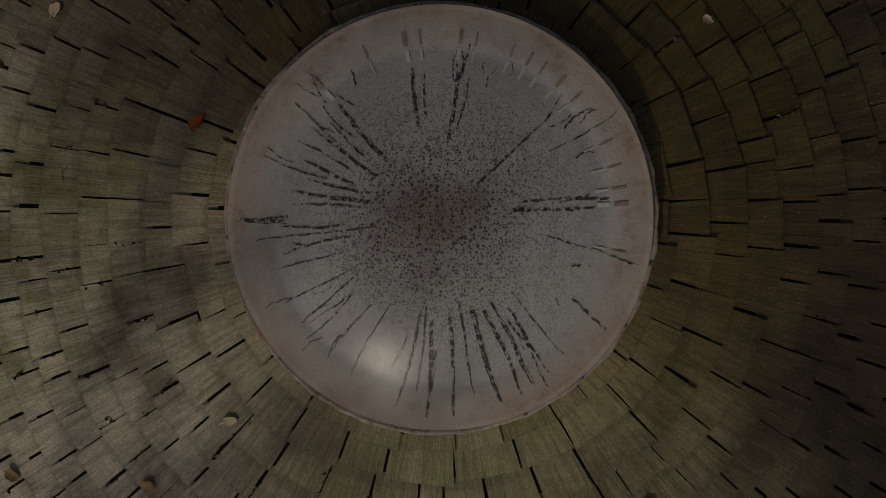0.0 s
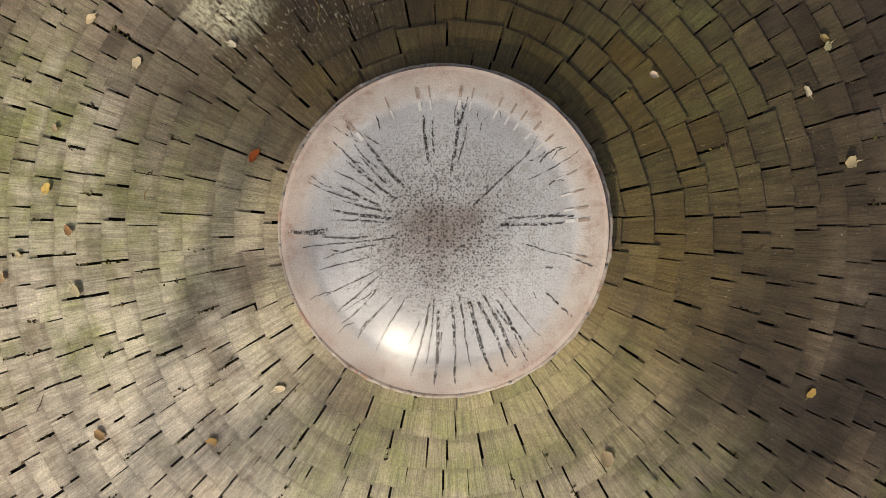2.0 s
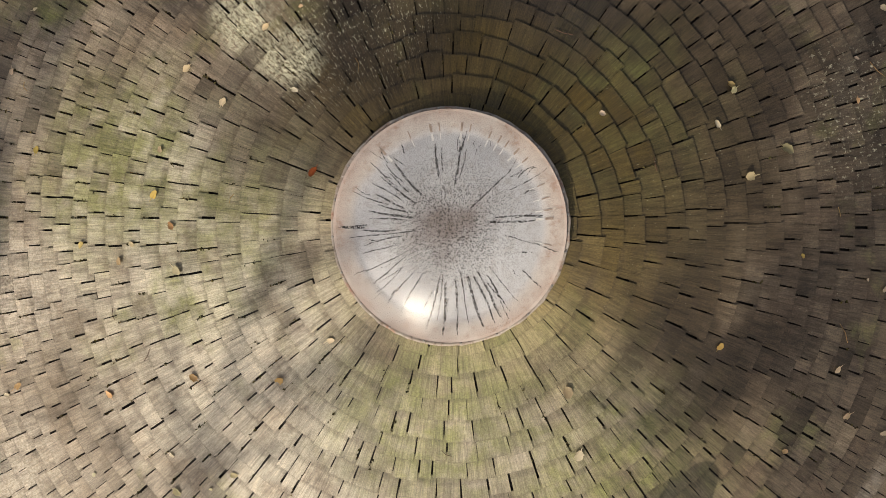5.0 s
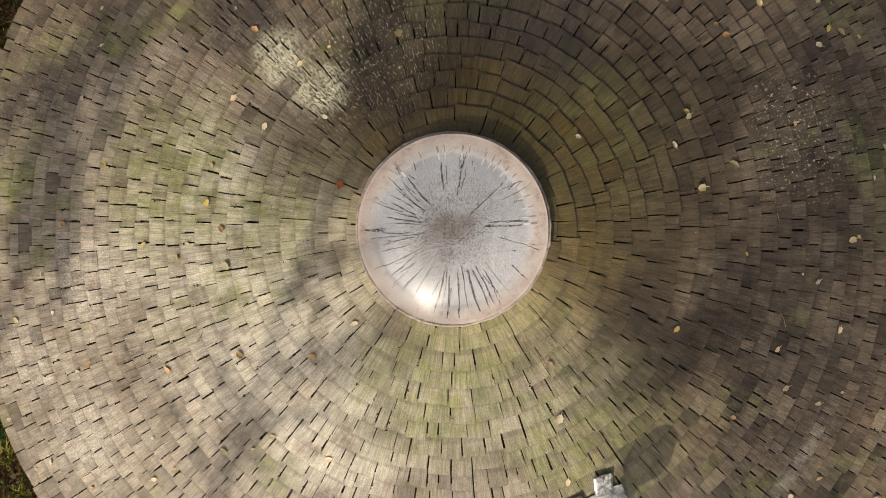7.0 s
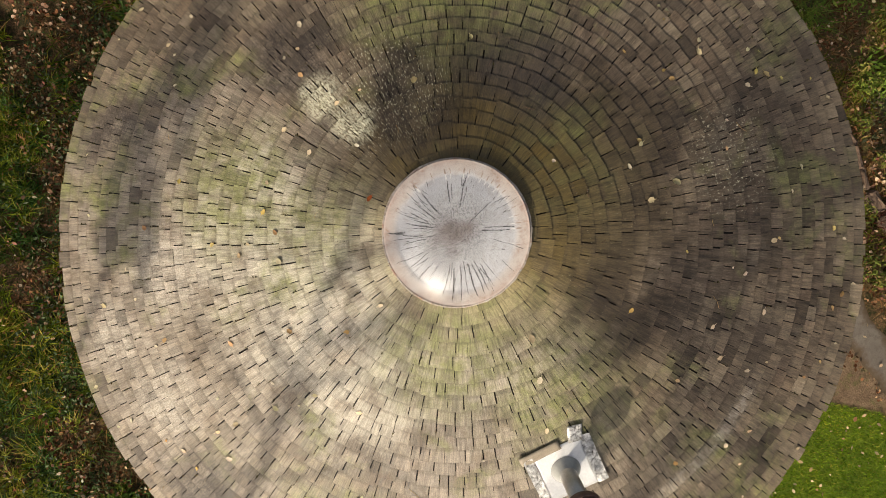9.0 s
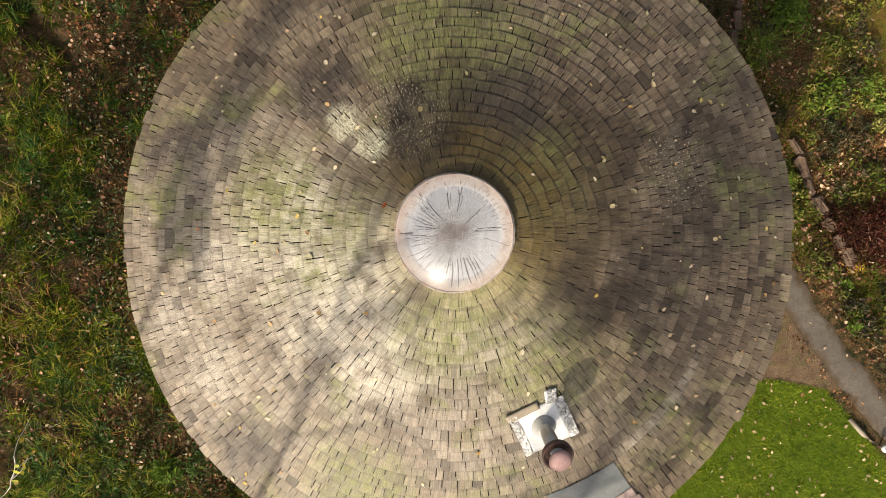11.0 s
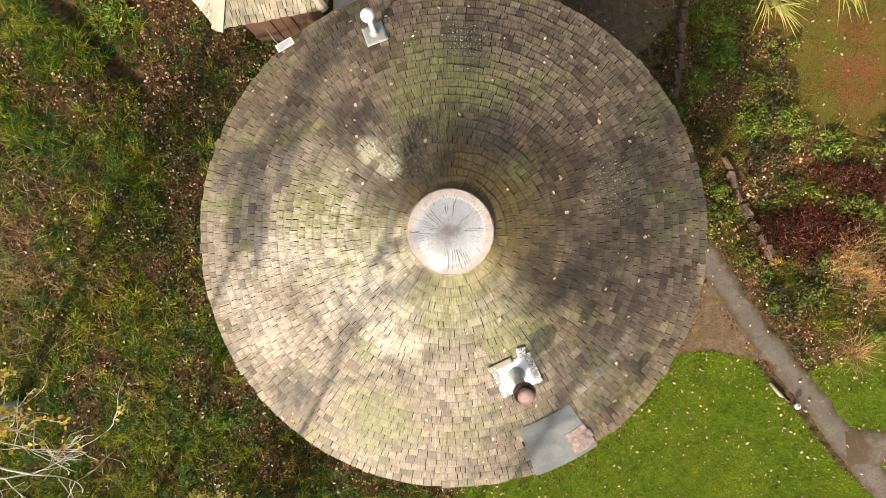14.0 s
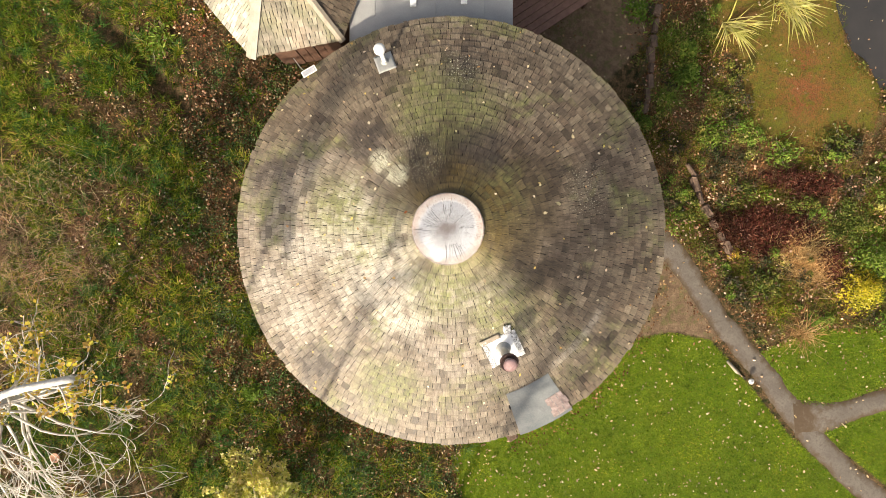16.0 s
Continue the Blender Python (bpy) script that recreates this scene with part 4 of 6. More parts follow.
def build_far_shingles():
    rng = random.Random(5)
    verts, faces = [], []
    for butt, mid, w, turn, lift, tip, r in FAR:
        m = shingle_matrix(butt, mid, turn, lift, tip)
        o = len(verts)
        verts.extend(m @ Vector(v) for v in shingle_block(w, butt, rng))
        faces.extend(tuple(i + o for i in f) for f in BLOCK_FACES)
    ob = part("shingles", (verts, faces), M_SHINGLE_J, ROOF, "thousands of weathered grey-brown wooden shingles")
    mark_length(ob.data)
    ob["kind"] = "stuff"


build_far_shingles()


# ---------------------------------------------------------------- on the roof
def on_roof(x, y, lift=0.0):
    """A pose on the slope: local y points down the slope, z out of it."""
    r = math.hypot(x, y)
    return Matrix.Translation((x, y, roof_z(r) + 0.013 + lift)) @ Matrix.Rotation(math.atan2(y, x) - math.pi / 2, 4, "Z") @ Matrix.Rotation(math.atan((roof_z(r + 0.05) - roof_z(r - 0.05)) / 0.1), 4, "X")


def sheet(w, l, t, nx, ny, crease, seed):
    """A dented metal sheet with thickness."""
    verts, faces = [], []
    for k in (0, 1):
        for j in range(ny + 1):
            for i in range(nx + 1):
                x, y = (i / nx - 0.5) * w, (j / ny - 0.5) * l
                z = crease * noise.noise((x * 7 + seed, y * 7, seed)) + (t if k else 0)
                verts.append((x + 0.01 * noise.noise((y * 5, seed, 3)), y + 0.01 * noise.noise((x * 5, seed, 9)), z))
    n = (nx + 1) * (ny + 1)
    for j in range(ny):
        for i in range(nx):
            a = j * (nx + 1) + i
            faces.append((a, a + nx + 1, a + nx + 2, a + 1))
            faces.append((n + a, n + a + 1, n + a + nx + 2, n + a + nx + 1))
    edge = [i for i in range(nx + 1)] + [j * (nx + 1) + nx for j in range(1, ny + 1)] + [ny * (nx + 1) + i for i in range(nx - 1, -1, -1)] + [j * (nx + 1) for j in range(ny - 1, 0, -1)]
    for a, b in zip(edge, edge[1:] + edge[:1]):
        faces.append((a, b, b + n, a + n))
    return verts, faces


def build_chimney():
    fx, fy = 1.43, -3.09
    base = on_roof(fx, fy, 0.012)
    ch = thing("chimney", "steel flue with a dulled copper cowl on bright metal flashing", "chimney", base)
    part("flashing", sheet(0.70, 0.76, 0.004, 14, 14, 0.006, 2), M_ZINCFLAT, ch, "smooth bright metal flashing", True)
    for x, w, seed in ((0.40, 0.13, 3), (-0.40, 0.15, 4)):
        fold = part("side_fold", sheet(w, 0.76, 0.005, 10, 40, 0.030, seed), M_ZINC, ch, "crumpled edge of the flashing", False)
        fold.matrix_local = pose(x, 0.0, 0.014)
    turn = Matrix.Translation((0.0, 0.0, 0.01))

    def up_part(name, prof, mat, label="", n=32):
        v, f = lathe(prof, n)
        return part(name, ([turn @ Vector(q) for q in v], f), mat, ch, label, True)

    up_part("storm_collar", [(0.20, 0.0), (0.195, 0.012), (0.15, 0.07), (0.118, 0.12)], M_LEAD)
    up_part("pipe", [(0.115, -0.02), (0.115, 0.84), (0.10, 0.84)], M_STEEL, "dull steel flue pipe")
    up_part("cowl_ring", [(0.12, 0.72), (0.23, 0.74), (0.24, 0.82), (0.228, 0.84), (0.20, 0.795), (0.10, 0.78)], M_RUST, "dark rusted ring")
    up_part("cowl_cap", [(0.168, 0.92), (0.176, 0.945), (0.168, 0.965), (0.12, 0.995), (0.06, 1.01), (0.003, 1.015)], M_COPPER, "pinkish dulled copper cap")
    for k in range(4):
        a = radians(45 + 90 * k)
        bm = box((0.012, 0.03, 0.20), turn @ pose(0.155 * math.cos(a), 0.155 * math.sin(a), 0.86, 0, 0, 45 + 90 * k))
        part("strut", bm, M_RUST, ch)
    strap = part("back_strap", sheet(0.2, 0.24, 0.004, 6, 6, 0.02, 6), M_ZINC, ch, "", True)
    strap.matrix_local = pose(-0.30, -0.46, 0.02, 0, 0, -15)
    strip_ = part("top_strip", sheet(0.56, 0.13, 0.012, 12, 3, 0.008, 9), M_GREYWOOD, ch, "weathered strip", True)
    strip_.matrix_local = pose(0.22, -0.39, 0.010, 0, 0, 2)


build_chimney()


def ring_piece(a0, a1, r0, r1, lift, thick, na=14, nr=8):
    """A bent sheet that follows the cone between two angles and radii."""
    verts, faces = [], []
    for k in (0, 1):
        for j in range(nr + 1):
            for i in range(na + 1):
                a, r = radians(a0 + (a1 - a0) * i / na), r0 + (r1 - r0) * j / nr
                z = roof_z(r) + lift + 0.006 * noise.noise((a * 30, r * 6, 1)) + (thick if k else 0)
                verts.append((r * math.cos(a), r * math.sin(a), z))
    n = (na + 1) * (nr + 1)
    for j in range(nr):
        for i in range(na):
            a = j * (na + 1) + i
            faces.append((a, a + 1, a + na + 2, a + na + 1))
            faces.append((n + a, n + a + na + 1, n + a + na + 2, n + a + 1))
    edge = [i for i in range(na + 1)] + [j * (na + 1) + na for j in range(1, nr + 1)] + [nr * (na + 1) + i for i in range(na - 1, -1, -1)] + [j * (na + 1) for j in range(nr - 1, 0, -1)]
    for a, b in zip(edge, edge[1:] + edge[:1]):
        faces.append((a, a + n, b + n, b))
    return verts, faces


apron = part("roof_patch", ring_piece(-70.6, -55.2, 4.62, EAVE_R - 0.005, 0.028, 0.004), M_LEADDARK)
tagged(apron, "smooth grey lead sheet below the chimney", "roof patch")
slates = thing("slate_patch", "small patch of pinkish slates beside the lead sheet", "roof patch")
for c in range(3):
    for k in range(3):
        a = -60.5 + 1.85 * k + (0.5 if c % 2 else 0)
        part("slate", ring_piece(a, a + 1.7, 5.24 + 0.19 * c, 5.24 + 0.19 * c + 0.215, 0.036 + 0.006 * c, 0.008, 2, 2), M_PINK, slates)


def build_vent():
    base = on_roof(-1.73, 4.5, 0.012)
    v = thing("vent_pipe", "white capped vent pipe on a square lead flashing", "vent", base)
    part("flashing", sheet(0.50, 0.56, 0.004, 8, 8, 0.01, 5), M_LEAD, v, "pale grey lead flashing", True)
    inv = base.inverted()
    turn = Matrix.Translation((0, 0.02, 0)) @ (inv.to_3x3() @ Vector((0, 0, 1))).to_track_quat("Z", "Y").to_matrix().to_4x4()
    for name, prof in (("pipe", [(0.055, -0.06), (0.055, 1.08), (0.05, 1.08)]), ("boot", [(0.12, 0.0), (0.09, 0.05), (0.062, 0.12), (0.05, 0.13)]),
                       ("cap", [(0.10, 1.0), (0.145, 1.03), (0.15, 1.11), (0.13, 1.17), (0.08, 1.205), (0.003, 1.215)])):
        q, f = lathe(prof, 28)
        part(name, ([turn @ Vector(p) for p in q], f), M_LEAD if name == "boot" else M_WHITE, v, "", True)


build_vent()


def build_solar():
    s = thing("solar_panel", "small white-framed solar panel on a bracket at the eave", "solar panel", pose(-3.83, 4.33, 3.5, 8, 0, 30))
    part("frame", box((0.42, 0.17, 0.03), None, 0.006), M_WHITE, s, "white frame")
    part("cells", box((0.37, 0.125, 0.006), pose(0, 0, 0.019)), M_PANEL, s, "grey solar cells")
    v, f = tube([Vector((-0.1, 0.06, -0.01)), Vector((-0.16, 0.22, -0.10)), Vector((-0.2, 0.55, -0.22))], [0.012, 0.012, 0.012], 8)
    part("bracket", (v, f), M_STEEL, s)
    part("foot", box((0.05, 0.05, 0.14), pose(0, -0.02, -0.08)), M_STEEL, s)


build_solar()

# ---------------------------------------------------------------- neighbours at the upper side
HUT_C, HUT_R, HUT_EAVE, HUT_TOP = Vector((-4.74, 7.4)), 2.60, 2.85, 4.7


def build_hut():
    hut = thing("garden_hut", "six-sided hut with a roof of pale young shingles", "hut", pose(HUT_C.x, HUT_C.y, 0))
    angs = [radians(-80 - 30 + 60 * k) for k in range(6)]
    cs = [Vector((HUT_R * math.cos(a), HUT_R * math.sin(a), HUT_EAVE)) for a in angs]
    top = Vector((0, 0, HUT_TOP))
    rng = random.Random(31)
    for k in range(6):
        a, b = cs[k], cs[(k + 1) % 6]
        n = (b - a).cross(top - a).normalized()
        wa, wb = Vector((a.x * 0.78, a.y * 0.78, -0.3)), Vector((b.x * 0.78, b.y * 0.78, -0.3))
        o = n * -0.05
        face = part("roof_side", ([a, b, top, a + o, b + o, top + o], [(0, 1, 2), (5, 4, 3), (0, 3, 4, 1), (1, 4, 5, 2), (2, 5, 3, 0)]), M_FELT, hut)
        inward = Vector((-(wa + wb).x, -(wa + wb).y, 0)).normalized() * 0.1
        h = Vector((0, 0, HUT_EAVE + 0.25))
        w8 = [wa, wb, wb + inward, wa + inward]
        part("wall", (w8 + [q + h for q in w8], BLOCK_FACES), M_TIMBER, hut, "dark red-brown boards")
        # shingles course by course
        slope = top - (a + b) / 2
        L = slope.length
        courses = int(L / 0.19)
        mesh_v, mesh_f = [], []
        ux = (b - a).normalized()
        uy = n.cross(ux).normalized()
        for c in range(courses):
            f0 = c / courses
            half = (1 - f0 - 0.02) * (b - a).length / 2
            x = -half + rng.uniform(0, 0.06)
            while x < half - 0.03:
                w = min(rng.uniform(0.08, 0.19), half - x)
                mid = (a + b) / 2 + ux * (x + w / 2) + uy * (f0 * L - 0.03 + rng.uniform(-0.012, 0.012)) + n * 0.012
                z1 = rng.uniform(0.014, 0.022)
                gap = rng.uniform(0.004, 0.012)
                q = [(-w / 2 + gap, 0, 0.004), (w / 2 - gap, 0, 0.004), (w / 2 - gap, 0.24, -0.012), (-w / 2 + gap, 0.24, -0.012)]
                blk = [mid + ux * p[0] + uy * p[1] + n * p[2] for p in q] + [mid + ux * p[0] + uy * p[1] + n * (p[2] + (z1 if i < 2 else 0.006)) for i, p in enumerate(q)]
                # paler copy paints sunlight on side 5, darker weathered one shade on side 1
                me = mesh_of("shingle", blk, BLOCK_FACES, M_SUNLITSHINGLE if k == 5 else (M_NEWSHINGLE if k != 1 else M_SHINGLE))
                ob = new("shingle", me)
                ob.parent = face
                x += w
        # hip boards
    for k in range(6):
        a = cs[k]
        d = (top - a).normalized()
        side = d.cross(Vector((0, 0, 1))).normalized()
        up = side.cross(d)
        wide = 0.15 if k == 0 else 0.10
        for sgn in (-1, 1):
            e0, e1 = a - d * 0.06, top - d * 0.05
            ring = [e0 + up * 0.045, e0 + side * sgn * wide + up * 0.01, e0 + side * sgn * wide + up * 0.032, e0 + up * 0.07]
            ring2 = [q + (e1 - e0) for q in ring]
            part("hip_board", (ring + ring2, [(0, 1, 2, 3), (7, 6, 5, 4), (0, 4, 5, 1), (1, 5, 6, 2), (2, 6, 7, 3), (3, 7, 4, 0)]), M_HIP if k != 1 else M_GREYWOOD, hut)


build_hut()


def build_annex():
    an = thing("flat_roof_annex", "low annex with a flat grey sheet roof behind the round house", "annex", pose(-0.55, 7.9, 0))
    part("wall", box((4.1, 4.6, 3.0), pose(0, 0.2, 1.0)), M_WALL, an)
    part("flat_roof", box((4.65, 5.3, 0.12), pose(0, 0.1, 2.62), 0.02), M_MEMBRANE, an, "flat roof of grey sheet")
    part("upstand", box((4.1, 0.06, 0.10), pose(0.2, -0.35, 2.73), 0.01), M_LEAD, an)
    for x, y in ((-0.50, -0.98), (0.94, -0.93)):
        part("batten", box((0.18, 1.1, 0.06), pose(x, y, 2.74), 0.01), M_WHITE, an, "white painted batten")
    for x in (-1.6, 0.15, 1.5):
        part("seam", box((0.03, 4.4, 0.025), pose(x, 0.4, 2.69), 0.006), M_MEMBRANE, an)


build_annex()


def build_deck():
    d = thing("timber_deck", "red-brown boarded timber deck beside the annex", "deck", pose(2.65, 7.05, 0.62, 0, 0, 33))
    for k in range(9):
        part("board", box((3.4, 0.205, 0.04), pose(0.3, -0.62 + k * 0.22, 0), 0.008), M_DECK, d)
    for x in (-1.0, 0.3, 1.7):
        part("joist", box((0.07, 2.0, 0.14), pose(x, 0.28, -0.09)), M_TIMBER, d)
    for x in (-1.0, 1.7):
        for y in (-0.5, 1.1):
            part("post", box((0.1, 0.1, 1.1), pose(x, y, -0.7)), M_TIMBER, d)


build_deck()


def build_lean_to():
    # boards between hut and round house
    t = thing("timber_screen", "dark red-brown timber boards between hut and round house", "screen", pose(-4.3, 5.68, 0, 0, 0, 12))
    for k in range(4):
        part("board", box((0.26, 0.05, 2.2), pose(-0.6 + 0.28 * k, 0.02 * (k % 2), 1.1, 0, 0, 0), 0.006), M_TIMBER, t)
    part("rail", box((1.1, 0.12, 0.12), pose(-0.15, 0.06, 2.2), 0.01), M_TIMBER, t)


build_lean_to()

# ---------------------------------------------------------------- plants and small things on the ground


def ground_at(x, y):
    return float(ground_z(x, y))


def blades(xy, length, width, lean, seed, per=1, segments=2, aim=None):
    """Grass blades as bent strips: xy roots, arrays; per blades a root."""
    rng = np.random.RandomState(seed)
    xy = np.repeat(xy, per, axis=0)
    n = len(xy)
    z = ground_z(xy[:, 0], xy[:, 1])
    root = np.c_[xy + rng.normal(0, 0.03, (n, 2)) * (per > 1), z - 0.01]
    az = rng.rand(n) * 6.283 if aim is None else radians(aim) + rng.normal(0, 0.75, n)
    L = length * (0.55 + 0.75 * rng.rand(n))
    w = width * (0.6 + 0.7 * rng.rand(n)) / 2
    out = np.c_[np.cos(az), np.sin(az), np.zeros(n)]
    side = np.c_[-np.sin(az), np.cos(az), np.zeros(n)]
    ln = lean * (0.4 + 0.9 * rng.rand(n))
    rows = []
    for k in range(segments + 1):
        f = k / segments
        c = root + out * (L * ln * f ** 1.5)[:, None] + np.array([0, 0, 1.0]) * (L * (f - 0.45 * ln * f * f))[:, None]
        if k == segments:
            rows.append(c[:, None, :])
        else:
            s = side * (w * (1 - 0.45 * f))[:, None]
            rows.append(np.stack([c - s, c + s], 1))
    V = np.concatenate(rows, 1)
    m = V.shape[1]
    base = np.arange(n) * m
    faces = []
    for k in range(segments - 1):
        faces += np.c_[base + 2 * k, base + 2 * k + 1, base + 2 * k + 3, base + 2 * k + 2].tolist()
    k = segments - 1
    faces += np.c_[base + 2 * k, base + 2 * k + 1, base + 2 * k + 2].tolist()
    return V.reshape(-1, 3).tolist(), faces


def flat_leaves(centres, size, seed, tilt=0.5, stretch=1.7):
    """Small folded leaves, each six corners, at given centres."""
    rng = np.random.RandomState(seed)
    c = np.asarray(centres, float)
    n = len(c)
    az = rng.rand(n) * 6.283
    s = size * (0.55 + 0.8 * rng.rand(n))
    nrm = np.c_[rng.normal(0, tilt, (n, 2)), np.ones(n)]
    nrm /= np.linalg.norm(nrm, axis=1)[:, None]
    u = np.c_[np.cos(az), np.sin(az), np.zeros(n)]
    u -= nrm * (u * nrm).sum(1)[:, None]
    u /= np.linalg.norm(u, axis=1)[:, None]
    v = np.cross(nrm, u)
    fold = (0.06 + 0.22 * rng.rand(n))[:, None]
    su, sv = (s * stretch / 2)[:, None], (s / 2)[:, None]
    pts = [c - u * su, c - u * su * 0.2 - v * sv + nrm * sv * fold, c + u * su * 0.45 - v * sv * 0.8 + nrm * sv * fold * 1.4, c + u * su + nrm * sv * fold,
           c + u * su * 0.45 + v * sv * 0.8 + nrm * sv * fold * 1.4, c - u * su * 0.2 + v * sv + nrm * sv * fold]
    V = np.stack(pts, 1)
    b = np.arange(n) * 6
    faces = np.c_[b, b + 1, b + 2, b + 3].tolist() + np.c_[b, b + 3, b + 4, b + 5].tolist()
    return V.reshape(-1, 3).tolist(), faces


def scatter(n, x0, x1, y0, y1, keep, seed):
    rng = np.random.RandomState(seed)
    p = np.c_[rng.uniform(x0, x1, n), rng.uniform(y0, y1, n)]
    k = keep(p[:, 0], p[:, 1])
    return p[rng.rand(n) < k]


def off_path(x, y, more=0.0):
    """1 away from the paths, 0 on them."""
    d = np.full(x.shape, 9.0)
    for line, half in ((PATH_LINE, 0.40), (SIDE_LINE, 0.40)):
        for (x0, y0), (x1, y1) in zip(line, line[1:]):
            l2 = (x1 - x0) ** 2 + (y1 - y0) ** 2
            t = np.clip(((x - x0) * (x1 - x0) + (y - y0) * (y1 - y0)) / l2, 0, 1)
            d = np.minimum(d, np.hypot(x - x0 - t * (x1 - x0), y - y0 - t * (y1 - y0)) - half - more)
    return (d > 0).astype(float)


def outside_house(x, y, r=5.35):
    ok = np.hypot(x, y) > r
    ok &= ~((x > -2.9) & (x < 1.8) & (y > 4))
    ok &= np.hypot(x - HUT_C.x, y - HUT_C.y) > 1.95
    return ok.astype(float)


def meadow_here(x, y):
    right = np.maximum.reduce([zone_at(k, x, y) for k in ("lawn", "dirt", "moss", "bed", "pond")])
    ditch = np.exp(-((np.abs((x + 10.0) * 0.74 + (y - 5.5) * 0.67)) / 0.25) ** 2) * (np.hypot(x + 10.0, y - 5.5) < 2.2)
    return (1 - right) * outside_house(x, y) * (1 - ditch) * (x < 3.2)


def build_undergrowth():
    """Low dark leaves under the drip of the eave, where the long grass thins out."""
    keep = lambda x, y: meadow_here(x, y) * np.clip((10.2 - np.hypot(x, y)) / 2.4, 0, 1) * np.clip(0.55 + 1.6 * lumps(x, y, 2.8, 12), 0.1, 1)
    p = scatter(150000, -11, 3.2, -9.8, 8, keep, 23)
    c = np.c_[p, ground_z(p[:, 0], p[:, 1]) + np.random.RandomState(6).uniform(0.02, 0.18, len(p))]
    g = part("undergrowth", flat_leaves(c, 0.034, 25, 0.8, 2.2), M_UNDER)
    tagged(g, "small dark green leaves of undergrowth below the eave", "plants", kind="stuff")


build_undergrowth()


def tufts(n, keep, length, width, lean, seed, per):
    """Rosettes of arching blades: each clump has its own size, blade count and bent."""
    rng = np.random.RandomState(seed)
    c = scatter(n, -16.5, 3.2, -11, 10, keep, seed)
    size = rng.uniform(0.6, 1.35, len(c))
    who = np.repeat(np.arange(len(c)), (per * rng.uniform(0.5, 1.3, len(c))).astype(int))
    k = len(who)
    xy = c[who] + rng.normal(0, 0.045, (k, 2)) * size[who][:, None]
    bent = rng.uniform(0, 6.283, len(c))[who]
    az = bent + rng.normal(0, 1.25, k)
    L = length * size[who] * (0.5 + 0.6 * rng.rand(k))
    w = width * (0.6 + 0.7 * rng.rand(k)) / 2
    ln = lean * (0.35 + 0.9 * rng.rand(k))
    root = np.c_[xy, ground_z(xy[:, 0], xy[:, 1]) - 0.01]
    out = np.c_[np.cos(az), np.sin(az), np.zeros(k)]
    side = np.c_[-np.sin(az), np.cos(az), np.zeros(k)]
    rows = []
    for f in (0.0, 0.4, 0.75, 1.0):
        q = root + out * (L * ln * f ** 1.4)[:, None] + np.array([0, 0, 1.0]) * (L * (f - 0.5 * ln * f * f))[:, None]
        s_ = side * (w * (1 - 0.5 * f))[:, None]
        rows.append(q[:, None, :] if f == 1.0 else np.stack([q - s_, q + s_], 1))
    V = np.concatenate(rows, 1)
    o = np.arange(k) * 7
    faces = np.c_[o, o + 1, o + 3, o + 2].tolist() + np.c_[o + 2, o + 3, o + 5, o + 4].tolist() + np.c_[o + 4, o + 5, o + 6].tolist()
    return V.reshape(-1, 3).tolist(), faces


